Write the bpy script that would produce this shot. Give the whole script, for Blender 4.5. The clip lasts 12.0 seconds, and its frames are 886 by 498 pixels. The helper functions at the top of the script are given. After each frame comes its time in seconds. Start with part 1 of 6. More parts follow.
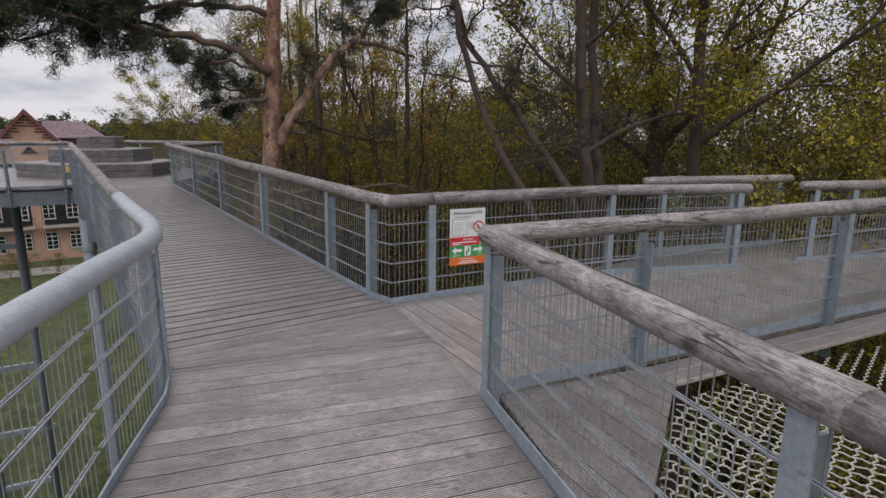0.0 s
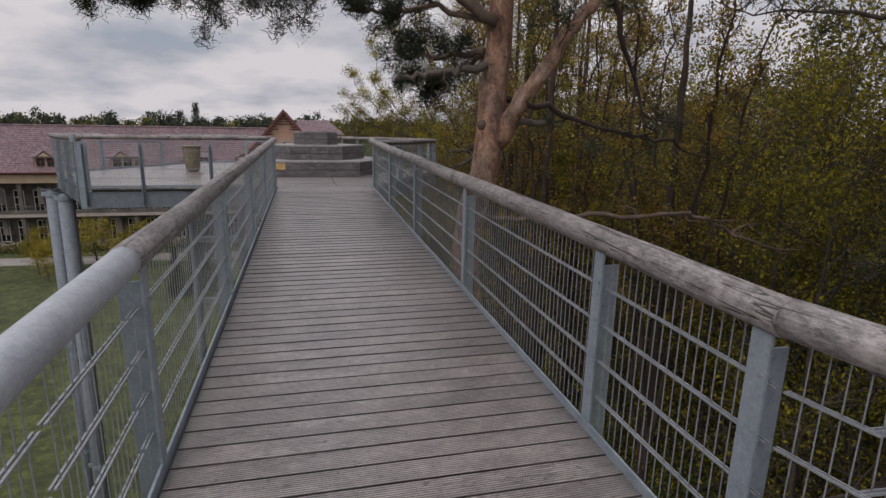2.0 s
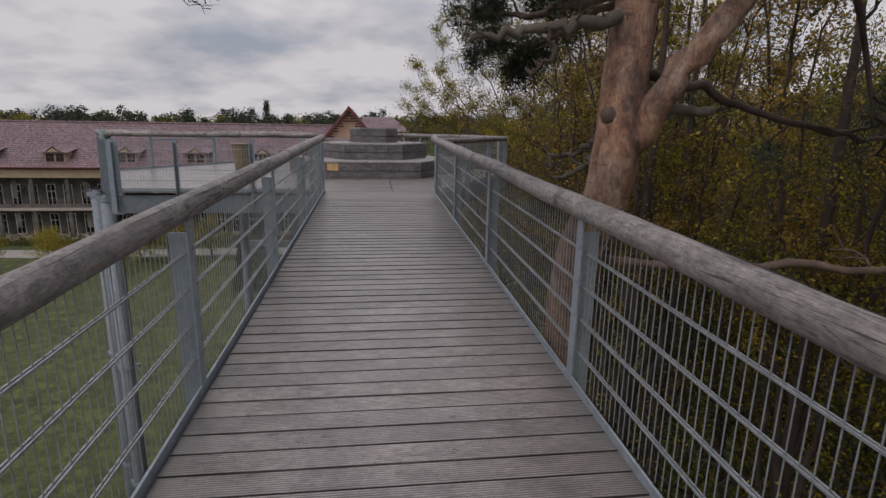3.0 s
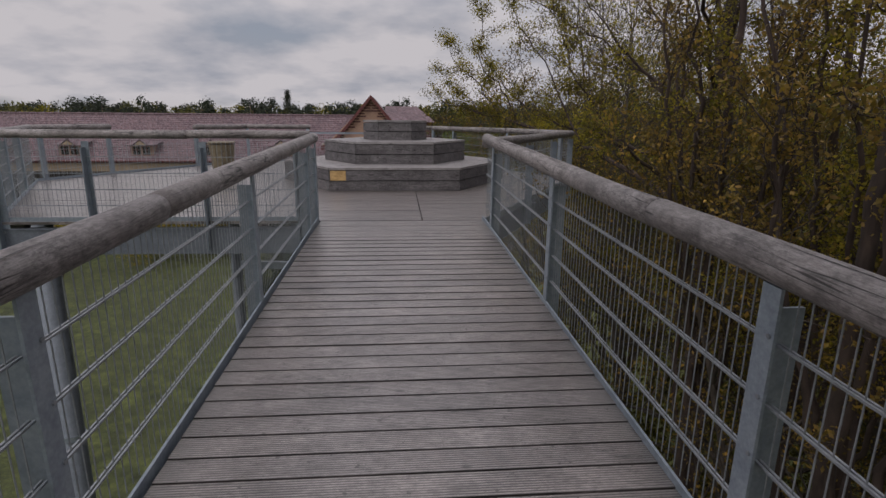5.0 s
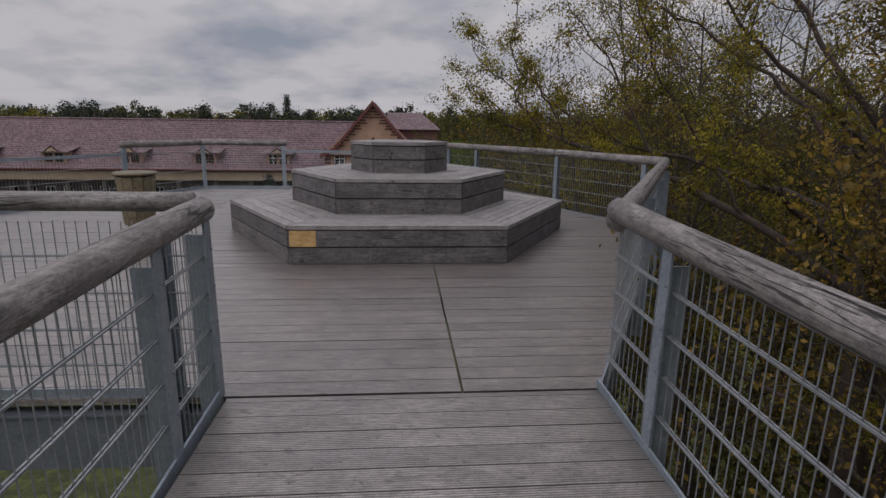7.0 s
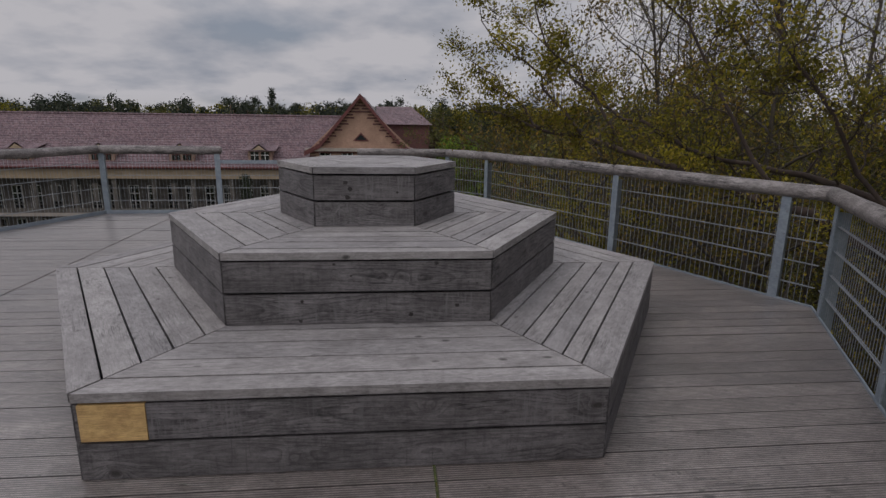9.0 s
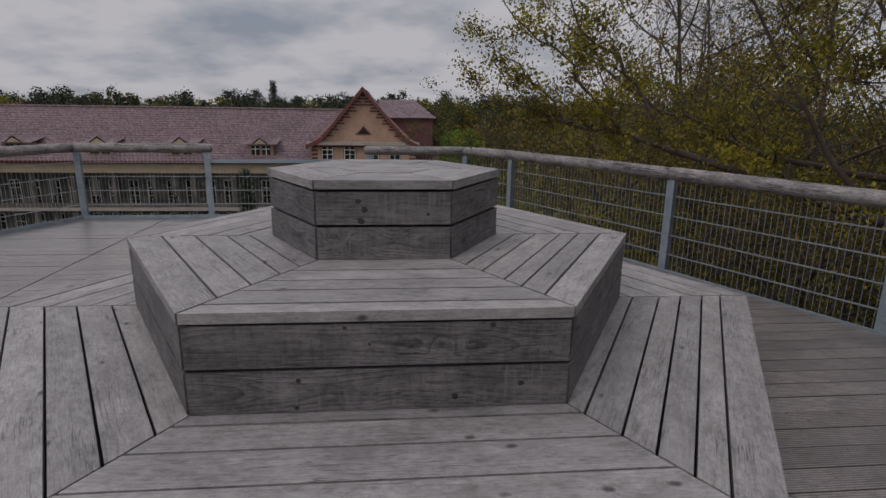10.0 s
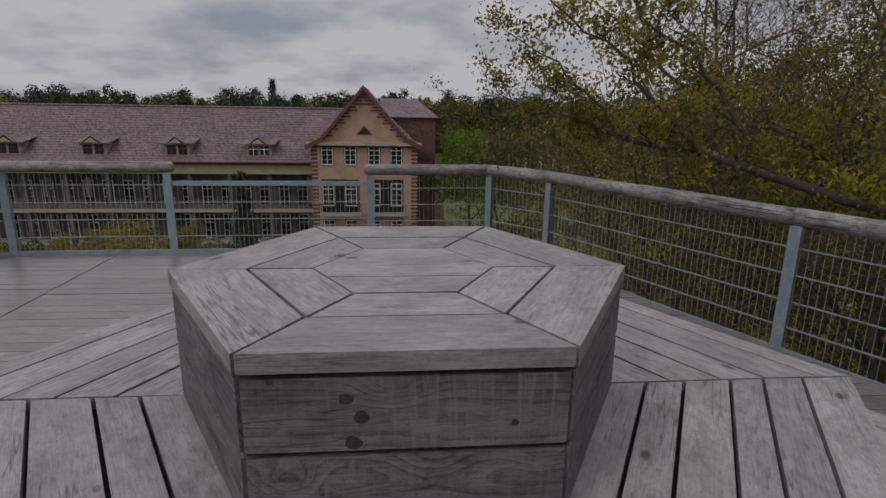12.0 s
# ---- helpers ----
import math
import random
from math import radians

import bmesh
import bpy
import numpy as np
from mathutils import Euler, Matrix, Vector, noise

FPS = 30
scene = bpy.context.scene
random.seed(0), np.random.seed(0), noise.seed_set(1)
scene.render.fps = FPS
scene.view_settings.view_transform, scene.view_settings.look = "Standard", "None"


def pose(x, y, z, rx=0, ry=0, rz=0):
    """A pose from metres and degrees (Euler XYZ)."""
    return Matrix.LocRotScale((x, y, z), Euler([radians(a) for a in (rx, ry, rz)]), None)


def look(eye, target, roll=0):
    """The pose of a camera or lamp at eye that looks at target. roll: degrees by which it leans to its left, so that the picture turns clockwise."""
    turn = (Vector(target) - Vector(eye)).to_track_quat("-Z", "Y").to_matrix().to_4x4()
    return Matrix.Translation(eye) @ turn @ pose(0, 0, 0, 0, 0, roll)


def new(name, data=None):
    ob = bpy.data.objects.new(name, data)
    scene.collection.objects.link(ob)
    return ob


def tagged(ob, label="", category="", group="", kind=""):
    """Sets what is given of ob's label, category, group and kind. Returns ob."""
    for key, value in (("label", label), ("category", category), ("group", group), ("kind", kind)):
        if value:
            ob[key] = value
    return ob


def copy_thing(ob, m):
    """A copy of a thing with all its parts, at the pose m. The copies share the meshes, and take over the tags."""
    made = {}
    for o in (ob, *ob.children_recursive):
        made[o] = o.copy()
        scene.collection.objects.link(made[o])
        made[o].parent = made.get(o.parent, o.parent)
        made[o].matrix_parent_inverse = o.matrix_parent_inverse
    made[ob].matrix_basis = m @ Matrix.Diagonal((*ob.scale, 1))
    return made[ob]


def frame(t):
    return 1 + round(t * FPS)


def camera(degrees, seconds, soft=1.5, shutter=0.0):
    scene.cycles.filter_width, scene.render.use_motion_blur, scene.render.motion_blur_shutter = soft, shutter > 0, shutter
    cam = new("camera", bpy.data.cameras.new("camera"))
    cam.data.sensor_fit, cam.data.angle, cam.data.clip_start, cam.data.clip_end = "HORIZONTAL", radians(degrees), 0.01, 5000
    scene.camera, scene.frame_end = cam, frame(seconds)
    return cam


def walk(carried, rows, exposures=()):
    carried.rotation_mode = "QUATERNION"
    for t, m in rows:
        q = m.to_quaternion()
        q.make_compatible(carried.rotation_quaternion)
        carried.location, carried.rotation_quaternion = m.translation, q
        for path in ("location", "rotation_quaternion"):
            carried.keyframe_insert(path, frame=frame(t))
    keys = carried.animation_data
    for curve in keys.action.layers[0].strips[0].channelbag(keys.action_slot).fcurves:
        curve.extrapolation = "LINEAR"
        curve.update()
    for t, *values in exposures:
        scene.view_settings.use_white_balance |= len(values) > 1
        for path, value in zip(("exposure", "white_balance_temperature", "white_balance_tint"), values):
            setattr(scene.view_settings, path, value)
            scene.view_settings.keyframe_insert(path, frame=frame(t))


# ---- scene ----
cam = camera(77.5, 12.0)
PATH = [
    (0, (0.733, 0.74, 1.252), (1.863, 2.34, 0.847), 0.4),
    (0.5, (1.048, 1.534, 1.233), (1.98, 3.259, 0.838), 0.8),
    (1, (1.371, 2.407, 1.177), (2.149, 4.206, 0.778), 1.2),
    (1.5, (1.653, 3.284, 1.199), (2.281, 5.137, 0.786), 1.1),
    (2, (1.865, 4.148, 1.169), (2.327, 6.049, 0.756), 0.8),
    (2.5, (2.054, 5.033, 1.151), (2.373, 6.964, 0.739), 0.9),
    (3, (2.111, 6.018, 1.152), (2.352, 7.957, 0.726), 0.8),
    (3.5, (2.096, 6.988, 1.12), (2.299, 8.93, 0.689), 1.1),
    (5.3, (2.175, 10.32, 1.269), (2.325, 12.259, 0.804), 0.6),
    (5.5, (2.189, 10.734, 1.323), (2.338, 12.674, 0.863), 0.9),
    (6, (2.125, 11.718, 1.307), (2.276, 13.662, 0.861), 1.1),
    (6.2, (2.129, 12.124, 1.359), (2.279, 14.066, 0.905), 0.8),
    (6.5, (2.116, 12.702, 1.364), (2.265, 14.646, 0.919), 0.9),
    (7, (2.11, 13.624, 1.377), (2.261, 15.568, 0.933), 0.8),
    (7.2, (2.15, 13.968, 1.374), (2.263, 15.921, 0.956), 0.7),
    (9, (2.259, 16.915, 1.453), (2.441, 18.852, 0.989), 0.8),
    (9.2, (2.226, 17.101, 1.431), (2.409, 19.038, 0.969), 0.9),
    (9.5, (2.164, 17.383, 1.447), (2.342, 19.318, 0.972), 0.9),
    (10, (2.136, 17.851, 1.458), (2.311, 19.783, 0.971), 0.8),
    (10.5, (2.102, 18.321, 1.442), (2.277, 20.253, 0.953), 0.9),
    (11, (2.127, 18.744, 1.44), (2.301, 20.676, 0.952), 0.7),
    (11.5, (2.126, 19.031, 1.438), (2.3, 20.963, 0.949), 0.8),
    (12, (2.065, 19.418, 1.573), (2.238, 21.349, 1.08), 0.9),
]
EXPOSURES = [(0.0, 0.12, 6400, 12), (1.5, -0.06, 6500, 14), (3.0, -0.22, 6550, 14.5), (6.0, -0.46, 6450, 15), (9.0, -0.6, 6350, 13), (12.0, -0.6, 6350, 12)]
walk(cam, [(t, look(eye, target, roll)) for t, eye, target, roll in PATH], EXPOSURES)

# ---- world, sun ----
world = bpy.data.worlds.new("overcast_sky")
scene.world = world
world.use_nodes = True
wn, wl = world.node_tree.nodes, world.node_tree.links
wn.clear()
w_out = wn.new("ShaderNodeOutputWorld")
w_mix = wn.new("ShaderNodeMixShader")
w_sky = wn.new("ShaderNodeTexSky")
w_sky.sky_type = "NISHITA"
w_sky.sun_disc = False
w_sky.sun_elevation, w_sky.sun_rotation = radians(46), radians(230)
w_bg1 = wn.new("ShaderNodeBackground")
w_bg1.inputs["Strength"].default_value = 0.09
w_bg2 = wn.new("ShaderNodeBackground")
w_bg2.inputs["Strength"].default_value = 0.71
w_tc = wn.new("ShaderNodeTexCoord")
w_sep = wn.new("ShaderNodeSeparateXYZ")
w_add = wn.new("ShaderNodeMath")
w_add.operation, w_add.inputs[1].default_value = "ADD", 0.26
w_max = wn.new("ShaderNodeMath")
w_max.operation, w_max.inputs[1].default_value = "MAXIMUM", 0.0
w_div = wn.new("ShaderNodeVectorMath")
w_div.operation = "DIVIDE"
w_cmb = wn.new("ShaderNodeCombineXYZ")
w_cmb.inputs[2].default_value = 1.0
w_n1 = wn.new("ShaderNodeTexNoise")
w_n1.inputs["Scale"].default_value, w_n1.inputs["Detail"].default_value = 1.8, 9.0
w_n1.inputs["Roughness"].default_value = 0.52
w_n2 = wn.new("ShaderNodeTexNoise")
w_n2.inputs["Scale"].default_value, w_n2.inputs["Detail"].default_value = 0.45, 6.0
w_r1 = wn.new("ShaderNodeValToRGB")
w_r1.color_ramp.elements[0].position, w_r1.color_ramp.elements[0].color = 0.33, (0.53, 0.575, 0.66, 1)
w_r1.color_ramp.elements[1].position, w_r1.color_ramp.elements[1].color = 0.54, (0.97, 0.95, 0.97, 1)
w_r2 = wn.new("ShaderNodeValToRGB")
w_r2.color_ramp.elements[0].position, w_r2.color_ramp.elements[0].color = 0.30, (0.45, 0.45, 0.45, 1)
w_r2.color_ramp.elements[1].position, w_r2.color_ramp.elements[1].color = 0.46, (1, 1, 1, 1)
wl.new(w_tc.outputs["Generated"], w_sep.inputs[0])
wl.new(w_sep.outputs["Z"], w_max.inputs[0])
wl.new(w_max.outputs[0], w_add.inputs[0])
wl.new(w_add.outputs[0], w_cmb.inputs[0])
wl.new(w_add.outputs[0], w_cmb.inputs[1])
wl.new(w_tc.outputs["Generated"], w_div.inputs[0])
wl.new(w_cmb.outputs[0], w_div.inputs[1])
wl.new(w_div.outputs[0], w_n1.inputs["Vector"])
wl.new(w_div.outputs[0], w_n2.inputs["Vector"])
wl.new(w_n1.outputs["Fac"], w_r1.inputs[0])
wl.new(w_n2.outputs["Fac"], w_r2.inputs[0])
wl.new(w_sky.outputs[0], w_bg1.inputs["Color"])
# an overcast sky is brightest overhead
w_grad = wn.new("ShaderNodeMapRange")
w_grad.inputs["From Min"].default_value, w_grad.inputs["From Max"].default_value = 0.15, 0.85
w_grad.inputs["To Min"].default_value, w_grad.inputs["To Max"].default_value = 1.0, 2.15
w_mul = wn.new("ShaderNodeMixRGB")
w_mul.blend_type, w_mul.inputs[0].default_value = "MULTIPLY", 1.0
wl.new(w_sep.outputs["Z"], w_grad.inputs["Value"])
wl.new(w_r1.outputs[0], w_mul.inputs[1])
wl.new(w_grad.outputs[0], w_mul.inputs[2])
wl.new(w_mul.outputs[0], w_bg2.inputs["Color"])
wl.new(w_r2.outputs[0], w_mix.inputs[0])
wl.new(w_bg1.outputs[0], w_mix.inputs[1])
wl.new(w_bg2.outputs[0], w_mix.inputs[2])
wl.new(w_mix.outputs[0], w_out.inputs["Surface"])

sun_data = bpy.data.lights.new("sun", "SUN")
sun_data.energy, sun_data.angle, sun_data.color = 0.9, radians(14), (1.0, 0.95, 0.88)
sun = new("sun", sun_data)
sun.matrix_world = look((-24, -2, 32), (0, 18, 0))


# ---- materials ----
class Mat:
    """A small wrapper to write node materials briefly."""

    def __init__(self, name, rough=0.8, metal=0.0):
        self.m = bpy.data.materials.new(name)
        self.m.use_nodes = True
        self.t = self.m.node_tree
        self.b = self.t.nodes["Principled BSDF"]
        self.b.inputs["Roughness"].default_value = rough
        self.b.inputs["Metallic"].default_value = metal

    def n(self, kind, **values):
        node = self.t.nodes.new("ShaderNode" + kind)
        for key, value in values.items():
            if key.startswith("i_"):
                node.inputs[int(key[2:])].default_value = value
            elif key == "op":
                node.operation = value
            elif key == "blend":
                node.blend_type = value
            elif key == "dtype":
                node.data_type = value
            elif key == "bands":
                node.bands_direction = value
        return node

    def l(self, a, b):
        self.t.links.new(a, b)

    def coord(self, scale=(1, 1, 1), shift=True, kind="Object"):
        tc = self.n("TexCoord")
        mp = self.n("Mapping")
        mp.inputs["Scale"].default_value = scale
        if shift:
            oi = self.n("ObjectInfo")
            mul = self.n("VectorMath", op="SCALE")
            mul.inputs[0].default_value = (37.0, 71.0, 53.0)
            self.l(oi.outputs["Random"], mul.inputs["Scale"])
            add = self.n("VectorMath", op="ADD")
            self.l(tc.outputs[kind], add.inputs[0])
            self.l(mul.outputs[0], add.inputs[1])
            self.l(add.outputs[0], mp.inputs["Vector"])
        else:
            self.l(tc.outputs[kind], mp.inputs["Vector"])
        return mp.outputs[0]

    def noise(self, vec, scale, detail=4.0, rough=0.55, distort=0.0):
        no = self.n("TexNoise")
        no.inputs["Scale"].default_value = scale
        no.inputs["Detail"].default_value = detail
        no.inputs["Roughness"].default_value = rough
        no.inputs["Distortion"].default_value = distort
        if vec is not None:
            self.l(vec, no.inputs["Vector"])
        return no.outputs["Fac"]

    def ramp(self, fac, *stops):
        r = self.n("ValToRGB")
        e = r.color_ramp.elements
        while len(e) < len(stops):
            e.new(0.5)
        for el, (p, c) in zip(e, stops):
            el.position = p
            el.color = (*c, 1) if len(c) == 3 else c
        self.l(fac, r.inputs[0])
        return r.outputs[0]

    def mix(self, fac, a, b, blend="MIX"):
        mx = self.n("MixRGB", blend=blend)
        for sock, v in ((mx.inputs[0], fac), (mx.inputs[1], a), (mx.inputs[2], b)):
            if isinstance(v, (int, float)):
                sock.default_value = v
            elif isinstance(v, tuple):
                sock.default_value = (*v, 1)
            else:
                self.l(v, sock)
        return mx.outputs[0]

    def math(self, op, a, b=0.0):
        mt = self.n("Math", op=op)
        for sock, v in ((mt.inputs[0], a), (mt.inputs[1], b)):
            if isinstance(v, (int, float)):
                sock.default_value = v
            else:
                self.l(v, sock)
        return mt.outputs[0]

    def bump(self, height, strength=0.4, distance=0.01):
        bp = self.n("Bump")
        bp.inputs["Strength"].default_value = strength
        bp.inputs["Distance"].default_value = distance
        self.l(height, bp.inputs["Height"])
        self.l(bp.outputs[0], self.b.inputs["Normal"])

    def base(self, c):
        if isinstance(c, tuple):
            self.b.inputs["Base Color"].default_value = (*c, 1)
        else:
            self.l(c, self.b.inputs["Base Color"])
        return self.m


def wood(name, dark, light, tint, grooves=False, knots=True, rough=0.6, contrast=1.0, cracks=0.0, figure=1.0, pith=(0.02, -0.07), ring=150.0, runs=False, knot_size=1.0, edge=0.0, flecky=0.42):
    """Weathered boards: growth rings round a pith line, knots that bend them, crisp fibres, dirty flecks, grooves with
    shade in their colour, and one tone a board.
    """
    m = Mat(name, rough)
    v = m.coord()

    def stretched(x, y):
        st = m.n("VectorMath", op="MULTIPLY")
        st.inputs[1].default_value = (x, y, y)
        m.l(v, st.inputs[0])
        return st.outputs[0]

    tc = m.n("TexCoord")
    sp = m.n("SeparateXYZ")
    m.l(tc.outputs["Object"], sp.inputs[0])
    # knots: cells far longer than wide
    vo = m.n("TexVoronoi")
    vo.inputs["Scale"].default_value = 1.0
    warp = m.n("VectorMath", op="ADD")
    m.l(stretched(3.4 / knot_size, 6.0 / knot_size), warp.inputs[0])
    nz = m.n("TexNoise")
    nz.inputs["Scale"].default_value = 16.0
    m.l(v, nz.inputs["Vector"])
    sc = m.n("VectorMath", op="SCALE")
    sc.inputs["Scale"].default_value = 0.08
    m.l(nz.outputs["Color"], sc.inputs[0])
    m.l(sc.outputs[0], warp.inputs[1])
    m.l(warp.outputs[0], vo.inputs["Vector"])
    swell = m.math("POWER", m.math("MAXIMUM", m.math("SUBTRACT", 1.0, m.math("MULTIPLY", vo.outputs["Distance"], 2.6)), 0.0), 2.0)
    # rings round a pith that wanders along the board
    wander = m.noise(stretched(1.0, 1.0), 1.3, 2.0, 0.5)
    lift = m.noise(stretched(0.8, 0.8), 0.9, 1.0, 0.4)
    py = m.math("ADD", m.math("SUBTRACT", sp.outputs["Y"], pith[0]), m.math("MULTIPLY", m.math("SUBTRACT", wander, 0.5), 0.09))
    pz = m.math("ADD", m.math("SUBTRACT", sp.outputs["Z"], pith[1]), m.math("MULTIPLY", m.math("SUBTRACT", lift, 0.5), 0.16))
    rad = m.math("SQRT", m.math("ADD", m.math("MULTIPLY", py, py), m.math("MULTIPLY", pz, pz)))
    rag = m.noise(stretched(4.0, 30.0), 1.0, 3.0, 0.6)
    rad = m.math("ADD", rad, m.math("ADD", m.math("MULTIPLY", rag, 0.0016), m.math("MULTIPLY", swell, 0.05)))
    ph = m.math("FRACT", m.math("MULTIPLY", rad, ring))
    lines = m.ramp(ph, (0.0, (1, 1, 1)), (0.62, (0.62, 0.62, 0.62)), (0.86, (0, 0, 0)), (0.97, (0.2, 0.2, 0.2)), (1.0, (1, 1, 1)))
    fine = m.noise(stretched(7.0, 210.0), 2.0, 3.0, 0.7)
    fibre = m.noise(stretched(4.5, 80.0), 2.0, 6.0, 0.75, 0.2)
    fleck = m.noise(stretched(22.0, 46.0), 1.0, 7.0, 0.85)
    blot = m.noise(stretched(5.0, 9.0), 1.0, 8.0, 0.75)
    wide = m.noise(v, 1.6, 5.0, 0.65)
    sharp = m.ramp(fibre, (0.4, (0, 0, 0)), (0.6, (1, 1, 1)))
    crisp = m.ramp(fleck, (0.42, (0, 0, 0)), (0.54, (1, 1, 1)))
    fig = 0.3 * figure
    k = 0.13 + fig + flecky + 0.16
    tone = m.math("ADD", m.math("MULTIPLY", sharp, 0.13 / k), m.math("MULTIPLY", lines, fig / k))
    tone = m.math("ADD", tone, m.math("MULTIPLY", crisp, flecky / k))
    tone = m.math("ADD", tone, m.math("MULTIPLY", m.ramp(blot, (0.38, (0, 0, 0)), (0.62, (1, 1, 1))), 0.16 / k))
    col = m.ramp(tone, (0.08, dark), (0.92, light))
    col = m.mix(m.ramp(wide, (0.42, (0, 0, 0)), (0.62, (0.45, 0.45, 0.45))), col, tint)
    col = m.mix(0.4 * contrast, col, m.ramp(fine, (0.34, (0.16, 0.155, 0.155)), (0.66, (0.84, 0.83, 0.82))), "OVERLAY")
    col = m.mix(0.45 * contrast, col, m.ramp(blot, (0.36, (0.2, 0.195, 0.19)), (0.64, (0.8, 0.8, 0.8))), "OVERLAY")
    # hairline checks along the grain
    hair = m.noise(stretched(2.2, 48.0), 1.0, 2.0, 0.5)
    where_h = m.noise(stretched(2.0, 4.0), 1.0, 3.0, 0.6)
    hl = m.mix(1.0, m.ramp(hair, (0.478, (0, 0, 0)), (0.494, (0.75, 0.75, 0.75)), (0.506, (0.75, 0.75, 0.75)), (0.522, (0, 0, 0))), m.ramp(where_h, (0.5, (0, 0, 0)), (0.6, (1, 1, 1))), "MULTIPLY")
    col = m.mix(hl, col, tuple(0.45 * c for c in dark))
    # small dark flecks of dirt and checks
    peck = m.noise(stretched(75.0, 170.0), 1.0, 3.0, 0.6)
    col = m.mix(m.ramp(peck, (0.62, (0, 0, 0)), (0.7, (0.6, 0.6, 0.6))), col, dark)
    oi = m.n("ObjectInfo")
    col = m.mix(1.0, col, m.ramp(oi.outputs["Random"], (0.0, (0.84, 0.83, 0.84)), (0.5, (0.99, 0.97, 0.96)), (1.0, (1.1, 1.09, 1.08))), "MULTIPLY")
    height = m.math("ADD", m.math("MULTIPLY", fibre, 0.6), m.math("ADD", m.math("MULTIPLY", fine, 0.4), m.math("MULTIPLY", lines, 0.25 * figure)))
    if runs:
        # pale and dark streaks where rain has run down the upright boards
        mp = m.n("VectorMath", op="MULTIPLY")
        mp.inputs[1].default_value = (70.0, 1.0, 5.0)
        m.l(v, mp.inputs[0])
        run = m.noise(mp.outputs[0], 1.0, 5.0, 0.7, 0.3)
        where = m.noise(v, 2.3, 3.0, 0.6)
        m1 = m.mix(1.0, m.ramp(run, (0.5, (0, 0, 0)), (0.64, (0.7, 0.7, 0.7))), m.ramp(where, (0.45, (0, 0, 0)), (0.6, (1, 1, 1))), "MULTIPLY")
        col = m.mix(m1, col, light)
        m2 = m.mix(1.0, m.ramp(run, (0.36, (0.35, 0.35, 0.35)), (0.46, (0, 0, 0))), m.ramp(where, (0.4, (1, 1, 1)), (0.55, (0, 0, 0))), "MULTIPLY")
        col = m.mix(m2, col, dark)
    if knots:
        spot = m.ramp(vo.outputs["Distance"], (0.06, (1, 1, 1)), (0.075, (0.5, 0.5, 0.5)), (0.09, (0.7, 0.7, 0.7)), (0.105, (0.1, 0.1, 0.1)), (0.2, (0, 0, 0)))
        col = m.mix(m.math("MULTIPLY", spot, 0.85), col, (0.026, 0.022, 0.02))
    if cracks:
        ck = m.noise(stretched(0.5, 9.0), 1.6 * cracks, 3.0, 0.5, 0.4)
        line = m.ramp(ck, (0.474, (0, 0, 0)), (0.485, (1, 1, 1)), (0.495, (1, 1, 1)), (0.506, (0, 0, 0)))
        far = m.noise(v, 1.1 * cracks, 2.0)
        reach = (0.47, 0.54) if cracks == 1 else (0.58, 0.62)
        line = m.mix(1.0, line, m.ramp(far, (reach[0], (0, 0, 0)), (reach[1], (1, 1, 1))), "MULTIPLY")
        col = m.mix(m.math("MULTIPLY", line, 0.9), col, (0.02, 0.018, 0.017))
        height = m.math("SUBTRACT", height, m.math("MULTIPLY", line, 1.5))
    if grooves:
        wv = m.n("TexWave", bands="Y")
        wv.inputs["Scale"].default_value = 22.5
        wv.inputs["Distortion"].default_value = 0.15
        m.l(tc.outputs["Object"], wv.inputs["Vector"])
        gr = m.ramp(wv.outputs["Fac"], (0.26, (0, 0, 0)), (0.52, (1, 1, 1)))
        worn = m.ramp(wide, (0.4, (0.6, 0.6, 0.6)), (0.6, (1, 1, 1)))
        # shade and dirt of the grooves, put into the colour as dark lines
        shade_and_dirt = m.math("MULTIPLY", m.math("MULTIPLY", m.math("SUBTRACT", 1.0, gr), worn), m.math("ADD", 0.8, m.math("MULTIPLY", fleck, 0.5)))
        col = m.mix(shade_and_dirt, col, (0.026, 0.021, 0.019))
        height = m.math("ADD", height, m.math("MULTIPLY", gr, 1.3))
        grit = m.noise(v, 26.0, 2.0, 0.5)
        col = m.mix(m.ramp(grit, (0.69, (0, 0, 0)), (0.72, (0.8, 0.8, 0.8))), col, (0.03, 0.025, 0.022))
    if edge:
        # moss and leaf dirt that gathers at the ends of the boards, under the railings
        ax = m.math("MULTIPLY", m.math("ABSOLUTE", sp.outputs["X"], 0.0), 1.0 / edge)
        reach = m.math("ADD", ax, m.math("MULTIPLY", m.math("SUBTRACT", blot, 0.5), 0.55))
        moss = m.ramp(reach, (0.86, (0, 0, 0)), (1.0, (0.75, 0.75, 0.75)))
        moss = m.mix(1.0, moss, m.ramp(fleck, (0.4, (0.25, 0.25, 0.25)), (0.56, (1, 1, 1))), "MULTIPLY")
        col = m.mix(moss, col, (0.055, 0.052, 0.042))
    m.bump(height, 0.6, 0.003)
    return m.base(col)


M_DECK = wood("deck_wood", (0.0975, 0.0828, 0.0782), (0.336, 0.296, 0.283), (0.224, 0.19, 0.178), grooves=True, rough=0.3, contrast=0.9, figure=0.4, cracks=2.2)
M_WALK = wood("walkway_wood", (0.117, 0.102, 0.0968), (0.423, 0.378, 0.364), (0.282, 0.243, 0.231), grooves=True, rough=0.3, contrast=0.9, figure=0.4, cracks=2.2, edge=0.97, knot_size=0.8)
